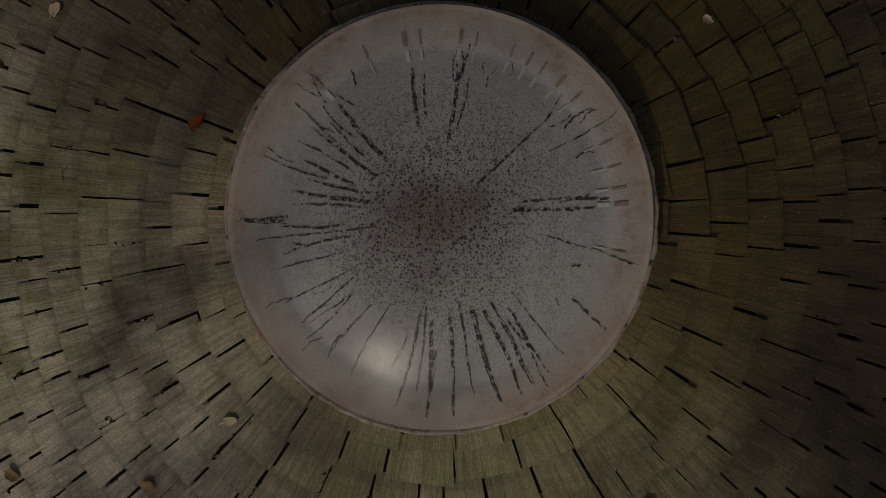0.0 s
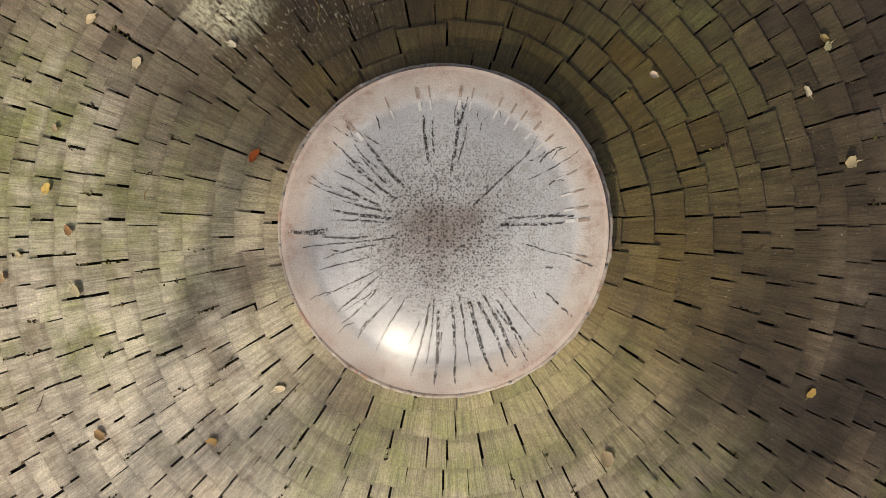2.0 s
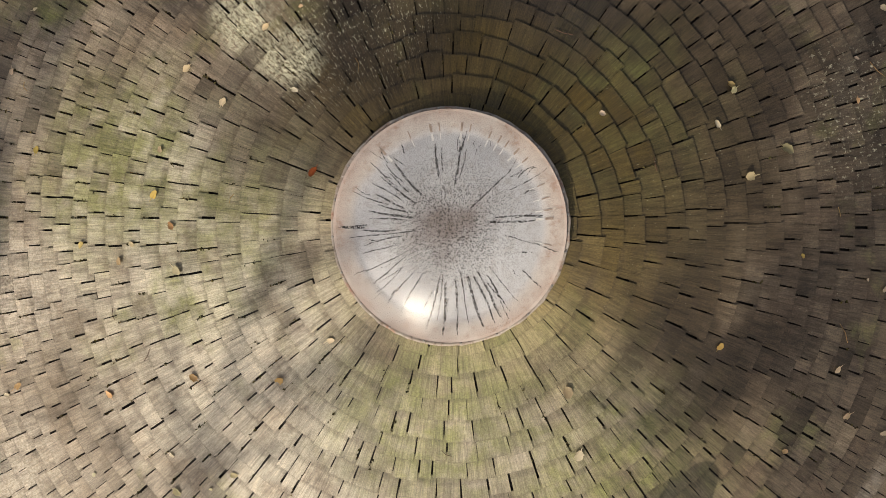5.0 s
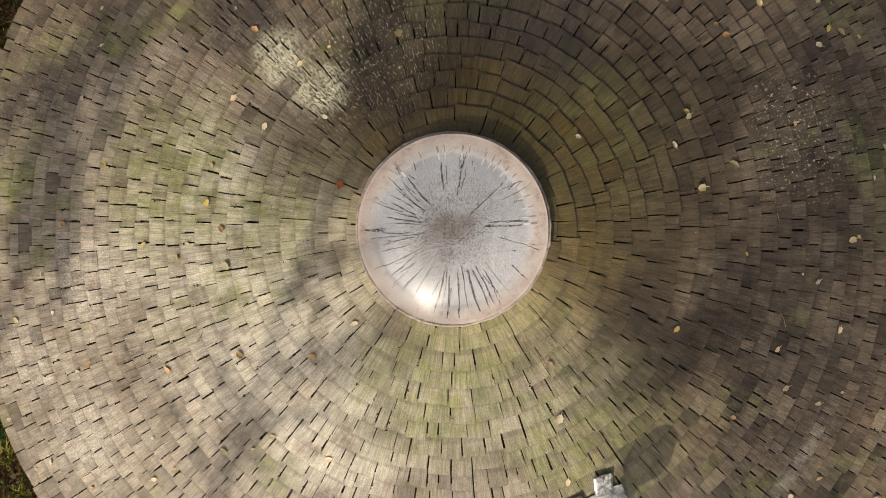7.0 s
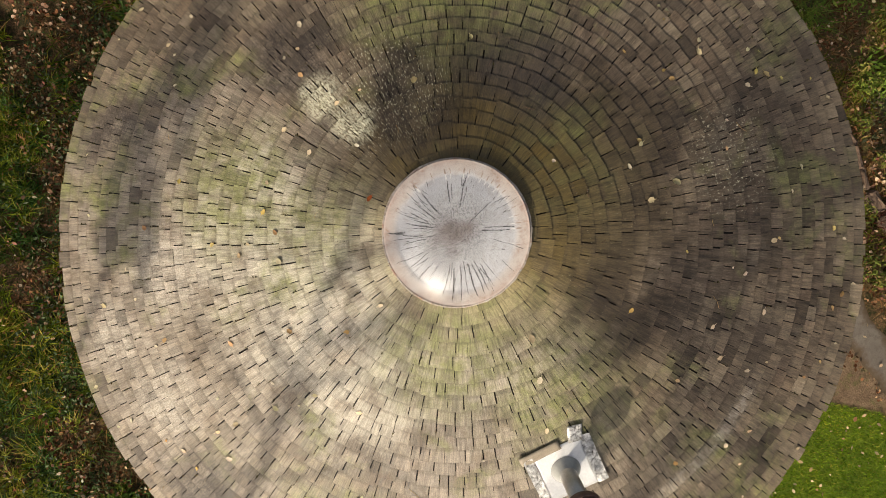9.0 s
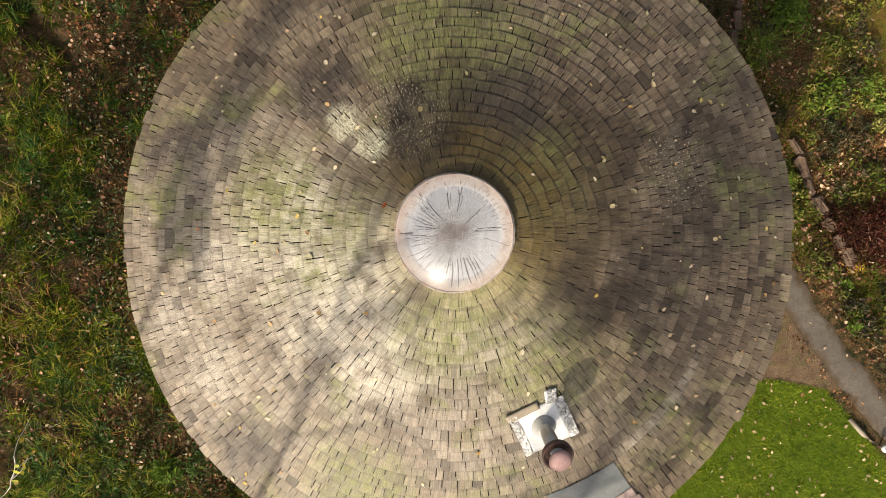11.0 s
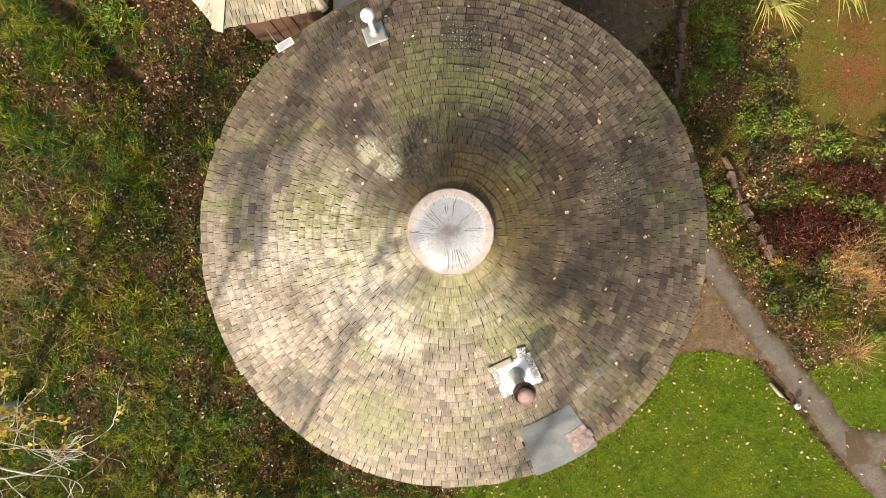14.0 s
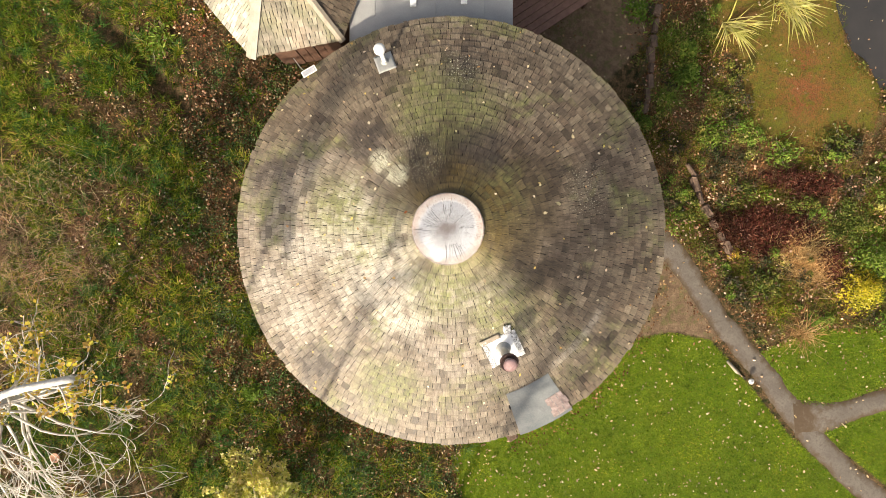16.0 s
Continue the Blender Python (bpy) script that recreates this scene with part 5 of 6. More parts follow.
def build_meadow():
    thick = lambda x, y: 0.45 + 1.7 * lumps(x, y, 2.4, 1) + 1.0 * lumps(x, y, 5.0, 7) + 0.20 * np.clip(np.hypot(x, y) - 9.2, -9, 1.2) - 0.25 * (y > 2.5) * (x > -10) - 0.5 * (y > 3.8) * (x > -8.8)
    keep = lambda x, y: meadow_here(x, y) * np.clip(thick(x, y), 0.06, 1)
    xy = scatter(9000, -16.5, 3.2, -11, 10, keep, 3)
    short = part("meadow_grass", blades(xy, 0.20, 0.016, 1.35, 5, 12, 2, -55), M_MEADOWDARK)
    tagged(short, "short dark green matted meadow grass", "grass", kind="stuff")
    for mat, n, seed, label in ((M_MEADOW, 9500, 43, "arching tufts of long green meadow grass"), (M_MEADOWBRIGHT, 2300, 45, "bright yellow-green tufts of meadow grass"), (M_MEADOWCOOL, 4600, 47, "deep blue-green tufts of meadow grass")):
        g = part("grass_tufts", tufts(n, lambda x, y: meadow_here(x, y) * np.clip(thick(x, y) + 1.2 * lumps(x, y, 1.1, seed * 0.1), 0.05, 1), 0.31, 0.019, 1.3, seed, 27), mat)
        tagged(g, label, "grass", kind="stuff")
    dead = lambda x, y: meadow_here(x, y) * np.clip(0.30 - 1.7 * lumps(x, y, 2.4, 1) - 1.0 * lumps(x, y, 5.0, 7) - 0.05 * (np.hypot(x, y) - 8), 0.05, 1)
    xy = scatter(7000, -16.5, 3.2, -11, 10, dead, 4)
    g = part("dead_grass", blades(xy, 0.24, 0.018, 1.5, 6, 9, 2, -55), M_DEADGRASS)
    tagged(g, "brown dead grass and stalks matted in the meadow", "grass", kind="stuff")
    under = lambda x, y: np.exp(-((x + 13.6) / 2.6) ** 2 - ((y + 0.9) / 2.4) ** 2) * np.clip(0.5 + 1.3 * lumps(x, y, 2.1, 15), 0, 1)
    xy = scatter(9500, -17, -8, -7, 3, under, 29)
    g = part("dead_stems", blades(xy, 0.55, 0.012, 1.4, 31, 4), M_STALK)
    tagged(g, "pinkish brown dead stems standing below the birch", "stems", kind="stuff")
    keep2 = lambda x, y: meadow_here(x, y) * np.clip(0.50 - 1.5 * lumps(x, y, 2.4, 1) + 0.9 * lumps(x, y, 6.5, 21) - 0.10 * (np.hypot(x, y) - 8) + 0.5 * (y > 3.8) * (x > -8.8), 0.06, 1)
    for n, size, seed, mat, label in ((60000, 0.050, 7, M_LITTER, "brown fallen leaves lying among the meadow grass"), (21000, 0.062, 8, M_BIGLEAF, "larger tan and rust-red fallen leaves in the meadow")):
        p = scatter(n, -16.5, 3.2, -11, 10, keep2, seed)
        c = np.c_[p, ground_z(p[:, 0], p[:, 1]) + np.random.RandomState(seed + 1).uniform(0.03, 0.20, len(p))]
        litter = part("leaf_litter", flat_leaves(c, size, seed + 2, 0.9, 1.35), mat)
        tagged(litter, label, "leaves", kind="stuff")
    p = scatter(9000, -16.5, 3.2, -11, 10, lambda x, y: meadow_here(x, y) * np.clip(1.5 * lumps(x, y, 1.3, 4) - 0.05, 0, 1), 17)
    c = np.c_[p, ground_z(p[:, 0], p[:, 1]) + np.random.RandomState(3).uniform(0.03, 0.2, len(p))]
    weeds = part("meadow_weeds", flat_leaves(c, 0.055, 19, 0.6, 2.4), M_COVER)
    tagged(weeds, "low broad-leaved weeds in the meadow", "weeds", kind="stuff")


build_meadow()


def build_lawn():
    on = lambda x, y: (zone_at("lawn", x, y) > 0.45) * off_path(x, y) * outside_house(x, y, 5.4)
    xy = scatter(250000, -1.5, 16.5, -11, -2.9, on, 11)
    g = part("lawn_grass", blades(xy, 0.085, 0.016, 0.9, 12, 1, 1), M_LAWN)
    tagged(g, "short bright green mown lawn grass", "grass", kind="stuff")
    p = scatter(2600, -1.5, 16.5, -11, -2.9, lambda x, y: on(x, y) * np.clip(0.55 + lumps(x, y, 1.2, 6), 0.15, 1), 13)
    p2 = scatter(420, 6, 16, -11, 0.2, lambda x, y: 1 - off_path(x, y), 14)
    p3 = scatter(130, 9, 15, 2.5, 9, lambda x, y: zone_at("moss", x, y), 15)
    p4 = scatter(80, 2.5, 7, 4.8, 9, lambda x, y: zone_at("dirt", x, y), 16)
    p5 = scatter(70, 13, 16.5, 3.8, 9, lambda x, y: zone_at("pond", x, y), 18)
    q = np.concatenate([p, p2, p3, p4, p5])
    water = zone_at("pond", q[:, 0], q[:, 1]) > 0.3
    z = np.where(water, GX * q[:, 0] + GY * q[:, 1] - 0.012, ground_z(q[:, 0], q[:, 1]) + np.where(off_path(q[:, 0], q[:, 1]) > 0, 0.045, 0.055))
    leaves = part("lawn_leaves", flat_leaves(np.c_[q, z], 0.050, 21, 0.5, 1.8), M_LAWNLEAF)
    tagged(leaves, "pale dry leaves scattered over lawn and paths", "leaves", kind="stuff")


build_lawn()


def build_bed():
    bed = lambda x, y: zone_at("bed", x, y) * (1 - zone_at("moss", x, y)) * (1 - zone_at("pond", x, y)) * (1 - zone_at("dirt", x, y)) * off_path(x, y) * outside_house(x, y, 5.5)
    def brack(x, y):
        wob = 0.5 * lumps(x, y, 1.4, 5) + 0.5 * lumps(x, y, 3.6, 9)
        main = 1.15 - np.hypot((x - 10.2) / 1.75, (y - 0.1) / 1.15)
        side = 0.9 - np.hypot((x - 12.5) / 1.1, (y + 1.0) / 0.9)
        back = 0.9 - np.hypot((x - 11.5) / 1.6, (y - 1.75) / 0.5)
        return np.clip(1.9 * (np.maximum.reduce([main, side, back]) + wob), 0, 1)

    rng = np.random.RandomState(5)
    for mat, label, n, size, seed, low in ((M_COVER, "dense mixed green ground cover in the garden bed", 720, 0.034, 25, 0.1), (M_FRESH, "fresh green low plants among the ground cover", 330, 0.034, 26, 0.0),
                                           (M_DARKCOVER, "dark green and purplish low shrubs in the bed", 420, 0.034, 27, 0.05), (M_LIME, "yellow-green low plants in the bed", 60, 0.034, 28, 0.0)):
        cen = scatter(n * 4, 5, 17, -4, 9.5, lambda x, y: bed(x, y) * (1 - brack(x, y)) * np.clip(low + 1.6 * lumps(x, y, 1.9, seed * 0.1), 0, 1), seed)[:n]
        per = rng.randint(60, 130, len(cen))
        who = np.repeat(np.arange(len(cen)), per)
        wide = rng.uniform(0.07, 0.2, len(cen))[who]
        d = rng.normal(0, 1, (len(who), 2))
        h = rng.uniform(0.12, 0.42, len(cen))[who] * np.clip(1.15 - np.hypot(d[:, 0], d[:, 1]) / 2.6, 0.1, 1) * rng.uniform(0.5, 1, len(who))
        q = cen[who] + d * wide[:, None]
        stones = np.where(q[:, 1] > 3.9, np.abs(q[:, 0] - (6.05 + 0.115 * q[:, 1])) < 0.24, (np.abs(q[:, 0] - (8.92 - 0.49 * q[:, 1])) < 0.3) & (q[:, 1] < 2.4))
        ok = ~stones & (off_path(q[:, 0], q[:, 1]) > 0) & (outside_house(q[:, 0], q[:, 1], 5.3) > 0)
        g = part("ground_cover", flat_leaves(np.c_[q, ground_z(q[:, 0], q[:, 1]) + h][ok], size, seed, 0.8, 2.6), mat)
        tagged(g, label, "plants", kind="stuff")
    p = scatter(42000, 5, 17, -4, 9.5, lambda x, y: bed(x, y) * np.clip(0.5 - lumps(x, y, 2.2, 8), 0.1, 1), 27)
    c = np.c_[p, ground_z(p[:, 0], p[:, 1]) + rng.uniform(0.01, 0.07, len(p))]
    edge = scatter(17000, 5, 17, -4, 9.5, lambda x, y: bed(x, y) * np.clip(0.15 + 1.3 * lumps(x, y, 3.1, 18) + 0.9 * (off_path(x, y) - off_path(x, y, 0.9)), 0.05, 1), 28)
    tagged(part("bed_leaves", flat_leaves(np.c_[edge, ground_z(edge[:, 0], edge[:, 1]) + rng.uniform(0.05, 0.2, len(edge))], 0.058, 30, 0.8, 1.4), M_BIGLEAF), "tan and rust fallen leaves over the bed plants", "leaves", kind="stuff")
    g = part("bed_litter", flat_leaves(c, 0.044, 29, 0.6), M_LITTER)
    tagged(g, "brown dead leaves covering the garden bed", "leaves", kind="stuff")
    xy = scatter(19000, 5, 17, -4, 9.5, lambda x, y: bed(x, y) * (1 - brack(x, y)) * np.clip(0.2 + 1.7 * lumps(x, y, 2.3, 2), 0, 1), 33)
    g = part("bed_grass", blades(xy, 0.2, 0.016, 1.3, 35, 9), M_BEDGRASS)
    tagged(g, "tufts of grass between the bed plants", "grass", kind="stuff")
    xy = scatter(5200, 5, 17, -4, 9.5, lambda x, y: bed(x, y) * (1 - brack(x, y)) * np.clip(0.35 - 1.6 * lumps(x, y, 2.3, 2), 0.05, 1), 34)
    g = part("bed_stalks", blades(xy, 0.22, 0.016, 1.5, 36, 8), M_DEADGRASS)
    tagged(g, "brown dead stalks and grass in the bed", "grass", kind="stuff")
    # dead bracken
    p = scatter(34000, 8.2, 15, -3.2, 3.0, lambda x, y: brack(x, y) * off_path(x, y), 37)
    hgt = 0.34 * brack(p[:, 0], p[:, 1])
    c = np.c_[p, ground_z(p[:, 0], p[:, 1]) + rng.rand(len(p)) * hgt + 0.02]
    fern = thing("dead_bracken", "collapsed heap of dead red-brown bracken in the bed", "bracken", pose(10.9, 0.0, ground_at(10.9, 0.0)))
    inv = fern.matrix_world.inverted()
    v, f = flat_leaves(c, 0.022, 39, 1.0, 6.5)
    part("foliage", ([inv @ Vector(q) for q in v], f), M_BRACKEN, fern)
    xy = scatter(5500, 8.4, 14.6, -2.4, 2.6, brack, 41)
    v, f = blades(xy, 0.42, 0.012, 1.6, 43, 1)
    part("stalk_mass", ([inv @ Vector(q) for q in v], f), M_BRACKEN, fern)


build_bed()


def build_moss_bank():
    """Crumbly moss and fallen needles on the bank beside the pond."""
    here = lambda x, y: zone_at("moss", x, y) * (1 - zone_at("pond", x, y))
    p = scatter(34000, 7, 16.5, 2.0, 9.5, lambda x, y: here(x, y) * np.clip(0.45 + 1.6 * lumps(x, y, 3.0, 3), 0.08, 1), 61)
    c = np.c_[p, ground_z(p[:, 0], p[:, 1]) + np.random.RandomState(4).uniform(0.0, 0.035, len(p))]
    g = part("moss_bank", flat_leaves(c, 0.020, 63, 0.9, 2.4), M_MOSSCRUMB)
    tagged(g, "olive and rust-red moss on the pond's bank", "moss", kind="stuff")
    p = scatter(26000, 0.8, 16.5, -11, 9, lambda x, y: np.maximum(np.clip(lumps(x, y, 2.6, 14) * 1.4, 0, 1) * zone_at("dirt", x, y) * off_path(x, y), 0) + np.clip(off_path(x, y) - off_path(x, y, 0.22), 0, 1) * (y > -4.2) * (y < 3) * 0.8 + np.exp(-((np.hypot(x, y) - 7.1) / 0.24) ** 2) * (x > 2.0) * (y < -1.5) * off_path(x, y) * outside_house(x, y, 5.6), 65)
    c = np.c_[p, ground_z(p[:, 0], p[:, 1]) + 0.085]
    g = part("eave_litter", flat_leaves(c, 0.042, 67, 0.5), M_LITTER)
    tagged(g, "brown leaves and debris dropped below the eave", "leaves", kind="stuff")


build_moss_bank()


def tuft(name, label, category, x, y, n, length, width, lean, mat, seed, spread=0.12, group="", aim=None):
    """A clump of arching blades round one root."""
    rng = np.random.RandomState(seed)
    t = thing(name, label, category, pose(x, y, ground_at(x, y)), group)
    v, f = blades(np.c_[x + rng.normal(0, spread, n), y + rng.normal(0, spread, n)], length, width, lean, seed, 1, 4, aim)
    inv = t.matrix_world.inverted()
    part("foliage", ([inv @ Vector(q) for q in v], f), mat, t)
    return t


tuft("ornamental_grass", "golden striped ornamental grass clump, leaning over", "grass clump", 9.25, 6.95, 60, 0.85, 0.04, 1.4, M_GOLD, 3, 0.10, "golden grass clumps", -40)
tuft("ornamental_grass", "large golden ornamental grass clump beside the pond", "grass clump", 11.1, 7.8, 120, 0.9, 0.042, 1.3, M_GOLD, 4, 0.22, "golden grass clumps", -60)
tuft("straw_grass", "bleached straw-coloured grass clump above dead bracken", "grass clump", 11.55, -0.7, 900, 0.5, 0.013, 0.9, M_STRAW, 5, 0.36, "straw grass clumps")
tuft("straw_grass", "small bleached straw tuft beside the path", "grass clump", 11.55, -3.3, 160, 0.6, 0.013, 1.2, M_STRAW, 6, 0.16, "straw grass clumps")
tuft("straw_grass", "large straw-coloured grass clump behind dead bracken", "grass clump", 12.0, -1.15, 420, 0.45, 0.013, 1.1, M_STRAW, 7, 0.32, "straw grass clumps")
tuft("sedge_tuft", "green arching sedge tuft beside the edging stones", "sedge", 7.15, 4.55, 170, 0.5, 0.012, 1.2, M_FRESH, 8, 0.16, "sedge tufts")
tuft("sedge_tuft", "yellow-green arching sedge tuft in the bed", "sedge", 7.25, 6.55, 150, 0.45, 0.014, 1.2, M_FRESH, 9, 0.2, "sedge tufts")
tuft("sedge_tuft", "green sedge tuft beside the path", "sedge", 10.7, -2.6, 150, 0.45, 0.012, 1.2, M_MEADOW, 10, 0.2, "sedge tufts")


def leafy(name, label, category, x, y, n, spread, height, size, mat, seed, group=""):
    """A low leafy plant: stems and a loose mound of leaves."""
    rng = np.random.RandomState(seed)
    z = ground_at(x, y)
    t = thing(name, label, category, pose(x, y, z), group)
    d = rng.normal(0, spread, (n, 2))
    h = height * np.clip(1.1 - np.hypot(d[:, 0], d[:, 1]) / (2.6 * spread), 0.15, 1) * rng.uniform(0.45, 1.0, n)
    part("foliage", flat_leaves(np.c_[d, h], size * 0.62, seed + 1, 0.8, 3.4), mat, t)
    chunks = []
    for k in range(0, n, max(1, n // 22)):
        p = Vector((d[k, 0], d[k, 1], h[k]))
        chunks.append(tube([Vector((p.x * 0.25, p.y * 0.25, -0.03)), Vector((p.x * 0.6, p.y * 0.6, p.z * 0.65)), p], [0.007, 0.005, 0.003], 4))
    part("stalk_mass", joined(chunks), M_TWIG, t)
    return t


G = "leafy garden plants"
leafy("leafy_plant", "fresh bright green leafy plant by the edging stones", "plant", 7.75, 5.3, 420, 0.24, 0.45, 0.09, M_FRESH, 51, G)
leafy("leafy_plant", "tall bright green leafy plant in the bed", "plant", 7.75, 6.1, 360, 0.2, 0.45, 0.09, M_FRESH, 52, G)
leafy("leafy_plant", "bright green plant at the bed's edge", "plant", 6.2, 7.5, 300, 0.25, 0.3, 0.08, M_FRESH, 53, G)
leafy("leafy_plant", "spreading light green plant in the meadow", "plant", -6.35, -5.1, 190, 0.17, 0.3, 0.1, M_FRESH, 54, G)
leafy("leafy_plant", "green leafy plant beside the stones", "plant", 8.6, 3.2, 300, 0.28, 0.3, 0.07, M_FRESH, 55, G)
leafy("leafy_plant", "light green leafy plant below the moss", "plant", 10.9, 2.7, 300, 0.3, 0.3, 0.07, M_FRESH, 56, G)
leafy("leafy_plant", "green leafy plant behind the bed", "plant", 13.0, 3.0, 260, 0.3, 0.3, 0.07, M_COVER, 57, G)
leafy("leafy_plant", "yellow-leaved low plant by the path", "plant", 9.25, -0.6, 140, 0.12, 0.2, 0.08, M_YELLOW, 58, G)
leafy("leafy_plant", "green leafy plant beside the path", "plant", 10.2, -1.7, 380, 0.3, 0.35, 0.075, M_COVER, 59, G)
leafy("shrub", "rounded yellow-green shrub at the bed's edge", "shrub", 13.4, -1.85, 1700, 0.36, 0.85, 0.05, M_YELLOWGREEN, 60)
leafy("shrub", "bright yellow-green shrub beside dead bracken", "shrub", 13.9, -0.8, 1400, 0.36, 0.75, 0.05, M_FRESH, 61)
leafy("leafy_plant", "pale grey-leaved weed in the meadow", "plant", -12.6, 1.7, 260, 0.4, 0.3, 0.06, M_COVER, 62, G)
leafy("leafy_plant", "bright green weeds in the meadow's corner", "plant", -9.6, 6.2, 320, 0.35, 0.3, 0.08, M_FRESH, 63, G)


def build_stones():
    rng = random.Random(71)
    rows = [(7.02, 8.0), (7.03, 7.45), (6.95, 6.9), (6.88, 6.4), (6.78, 5.95), (6.80, 5.5), (6.76, 5.05), (6.66, 4.6), (6.58, 4.15), (7.9, 2.1), (8.01, 1.65), (8.18, 1.2), (8.4, 0.76), (8.62, 0.32), (8.85, -0.08), (9.08, -0.42)]
    for i, (x, y) in enumerate(rows):
        x -= 0.2 if y > 3 else 0.0
        bm = box((0.21 * rng.uniform(0.65, 1.3), 0.46 * rng.uniform(0.7, 1.1), 0.26), None, 0.05, 2)
        for v in bm.verts:
            v.co += Vector((rng.uniform(-1, 1), rng.uniform(-1, 1), rng.uniform(-1, 1))) * 0.034
        st = part("edging_stone", bm, M_STONE, None, "", False)
        st.matrix_world = pose(x, y, ground_at(x, y) + 0.05, rng.uniform(-4, 4), rng.uniform(-4, 4), (-6 if y > 3 else 26) + rng.uniform(-12, 12) + (180 if i % 2 else 0))
        tagged(st, "rough brown-grey stone edging the garden bed", "stone", "edging stones")


build_stones()


def build_lamp():
    x, y = 9.75, -4.78
    lamp = thing("path_lamp", "small garden lamp with a white round head beside the path", "garden lamp", pose(x, y, ground_at(x, y)))
    part("post", lathe([(0.025, -0.05), (0.025, 0.20), (0.02, 0.20)], 16), M_RUST, lamp, "", True)
    part("head", lathe([(0.03, 0.17), (0.085, 0.195), (0.09, 0.23), (0.07, 0.252), (0.003, 0.26)], 24), M_WHITE, lamp, "white round head", True)
    part("cells", lathe([(0.042, 0.258), (0.04, 0.265), (0.002, 0.266)], 20), M_PANEL, lamp, "", True)
    log = part("log", tube([Vector((9.05, -4.15, ground_at(9.05, -4.15) + 0.03)), Vector((9.35, -4.5, ground_at(9.35, -4.5) + 0.05)), Vector((9.62, -4.72, ground_at(9.62, -4.72) + 0.04))], [0.05, 0.06, 0.04], 10), M_GREYWOOD, None, "", True)
    tagged(log, "short pale log lying along the lawn's edge", "log")
    # block stands in for the pale foot of a timber brace
    foot = part("eave_block", box((0.34, 0.42, 0.36), None, 0.05), M_STONE)
    foot.matrix_world = pose(1.92, -6.42, ground_at(1.92, -6.42) + 0.12, 4, 3, 28)
    tagged(foot, "weathered pale block under the eave, in place of a timber foot", "stone")
    # disc set on the ground in place of the birch's sawn orange limb end
    disc = part("limb_end_disc", lathe([(0.003, 0.02), (0.10, 0.02), (0.14, 0.07), (0.155, 0.07), (0.115, -0.02), (0.003, -0.02)], 24), M_TERRA, None, "", True)
    disc.matrix_world = pose(-12.4, -7.1, ground_at(-12.4, -7.1) + 0.12)
    tagged(disc, "round terracotta-coloured disc in the meadow, in place of a sawn limb end", "saucer")


build_lamp()

# ---------------------------------------------------------------- trees


def grow(start, heading, length, radius, depth, rng, out, tips, droop=0.0, fork=3, wander=0.34, least=0.0045):
    """Adds a limb and its side limbs to out; keeps twig points in tips."""
    n = 6
    pts, rad = [start], [radius]
    d = heading.normalized()
    for i in range(1, n + 1):
        d = (d + Vector((rng.gauss(0, wander), rng.gauss(0, wander), rng.gauss(0, wander) - droop)) * 0.5).normalized()
        pts.append(pts[-1] + d * (length / n))
        rad.append(max(least, radius * (1 - 0.72 * i / n)))
    out.append((depth, tube(pts, rad, 8 if depth > 2 else (5 if depth > 1 else 4))))
    if depth <= 1:
        tips.extend(pts[2:])
    if depth > 0:
        for k in range(fork):
            i = rng.randint(2, n)
            a = pts[i] - pts[i - 1]
            side = a.normalized().cross(Vector((rng.gauss(0, 1), rng.gauss(0, 1), rng.gauss(0, 1)))).normalized()
            h = (a.normalized() * rng.uniform(0.5, 1.0) + side * rng.uniform(0.45, 0.95)).normalized()
            grow(pts[i], h, length * rng.uniform(0.45, 0.72), rad[i] * 0.62, depth - 1, rng, out, tips, droop, fork, wander, least)


def tree(name, label, category, x, y, trunk_pts, trunk_rad, limbs, seed, leaf_mat, leaf_n, leaf_size, droop, fork, twig, least=0.0045, wander=0.34, leafy_from=-99.0):
    rng = random.Random(seed)
    z = ground_at(x, y)
    t = thing(name, label, category, pose(x, y, z))
    part("trunk", tube([Vector(p) for p in trunk_pts], trunk_rad, 14), M_BARK, t, "", True)
    tips, twigs = [], []
    for (sx, sy, sz), h, L, r, depth in limbs:
        out = []
        grow(Vector((sx, sy, sz)), Vector(h), L, r, depth, rng, out, tips, droop, fork, wander, least)
        part("limb", joined([c for dd, c in out if dd >= depth - 1]), twig, t, "", True)
        twigs += [c for dd, c in out if dd < depth - 1]
    part("branchwork", joined(twigs), twig, t, "bare pale twigs")
    if leaf_n:
        tips = [q for q in tips if q.y > leafy_from]
        pts = [rng.choice(tips) + Vector((rng.gauss(0, 0.05), rng.gauss(0, 0.05), rng.gauss(0, 0.05))) for _ in range(leaf_n)]
        part("crown", flat_leaves([tuple(p) for p in pts], leaf_size, seed, 0.9, 1.3), leaf_mat, t, "thin autumn leaves")
    return t


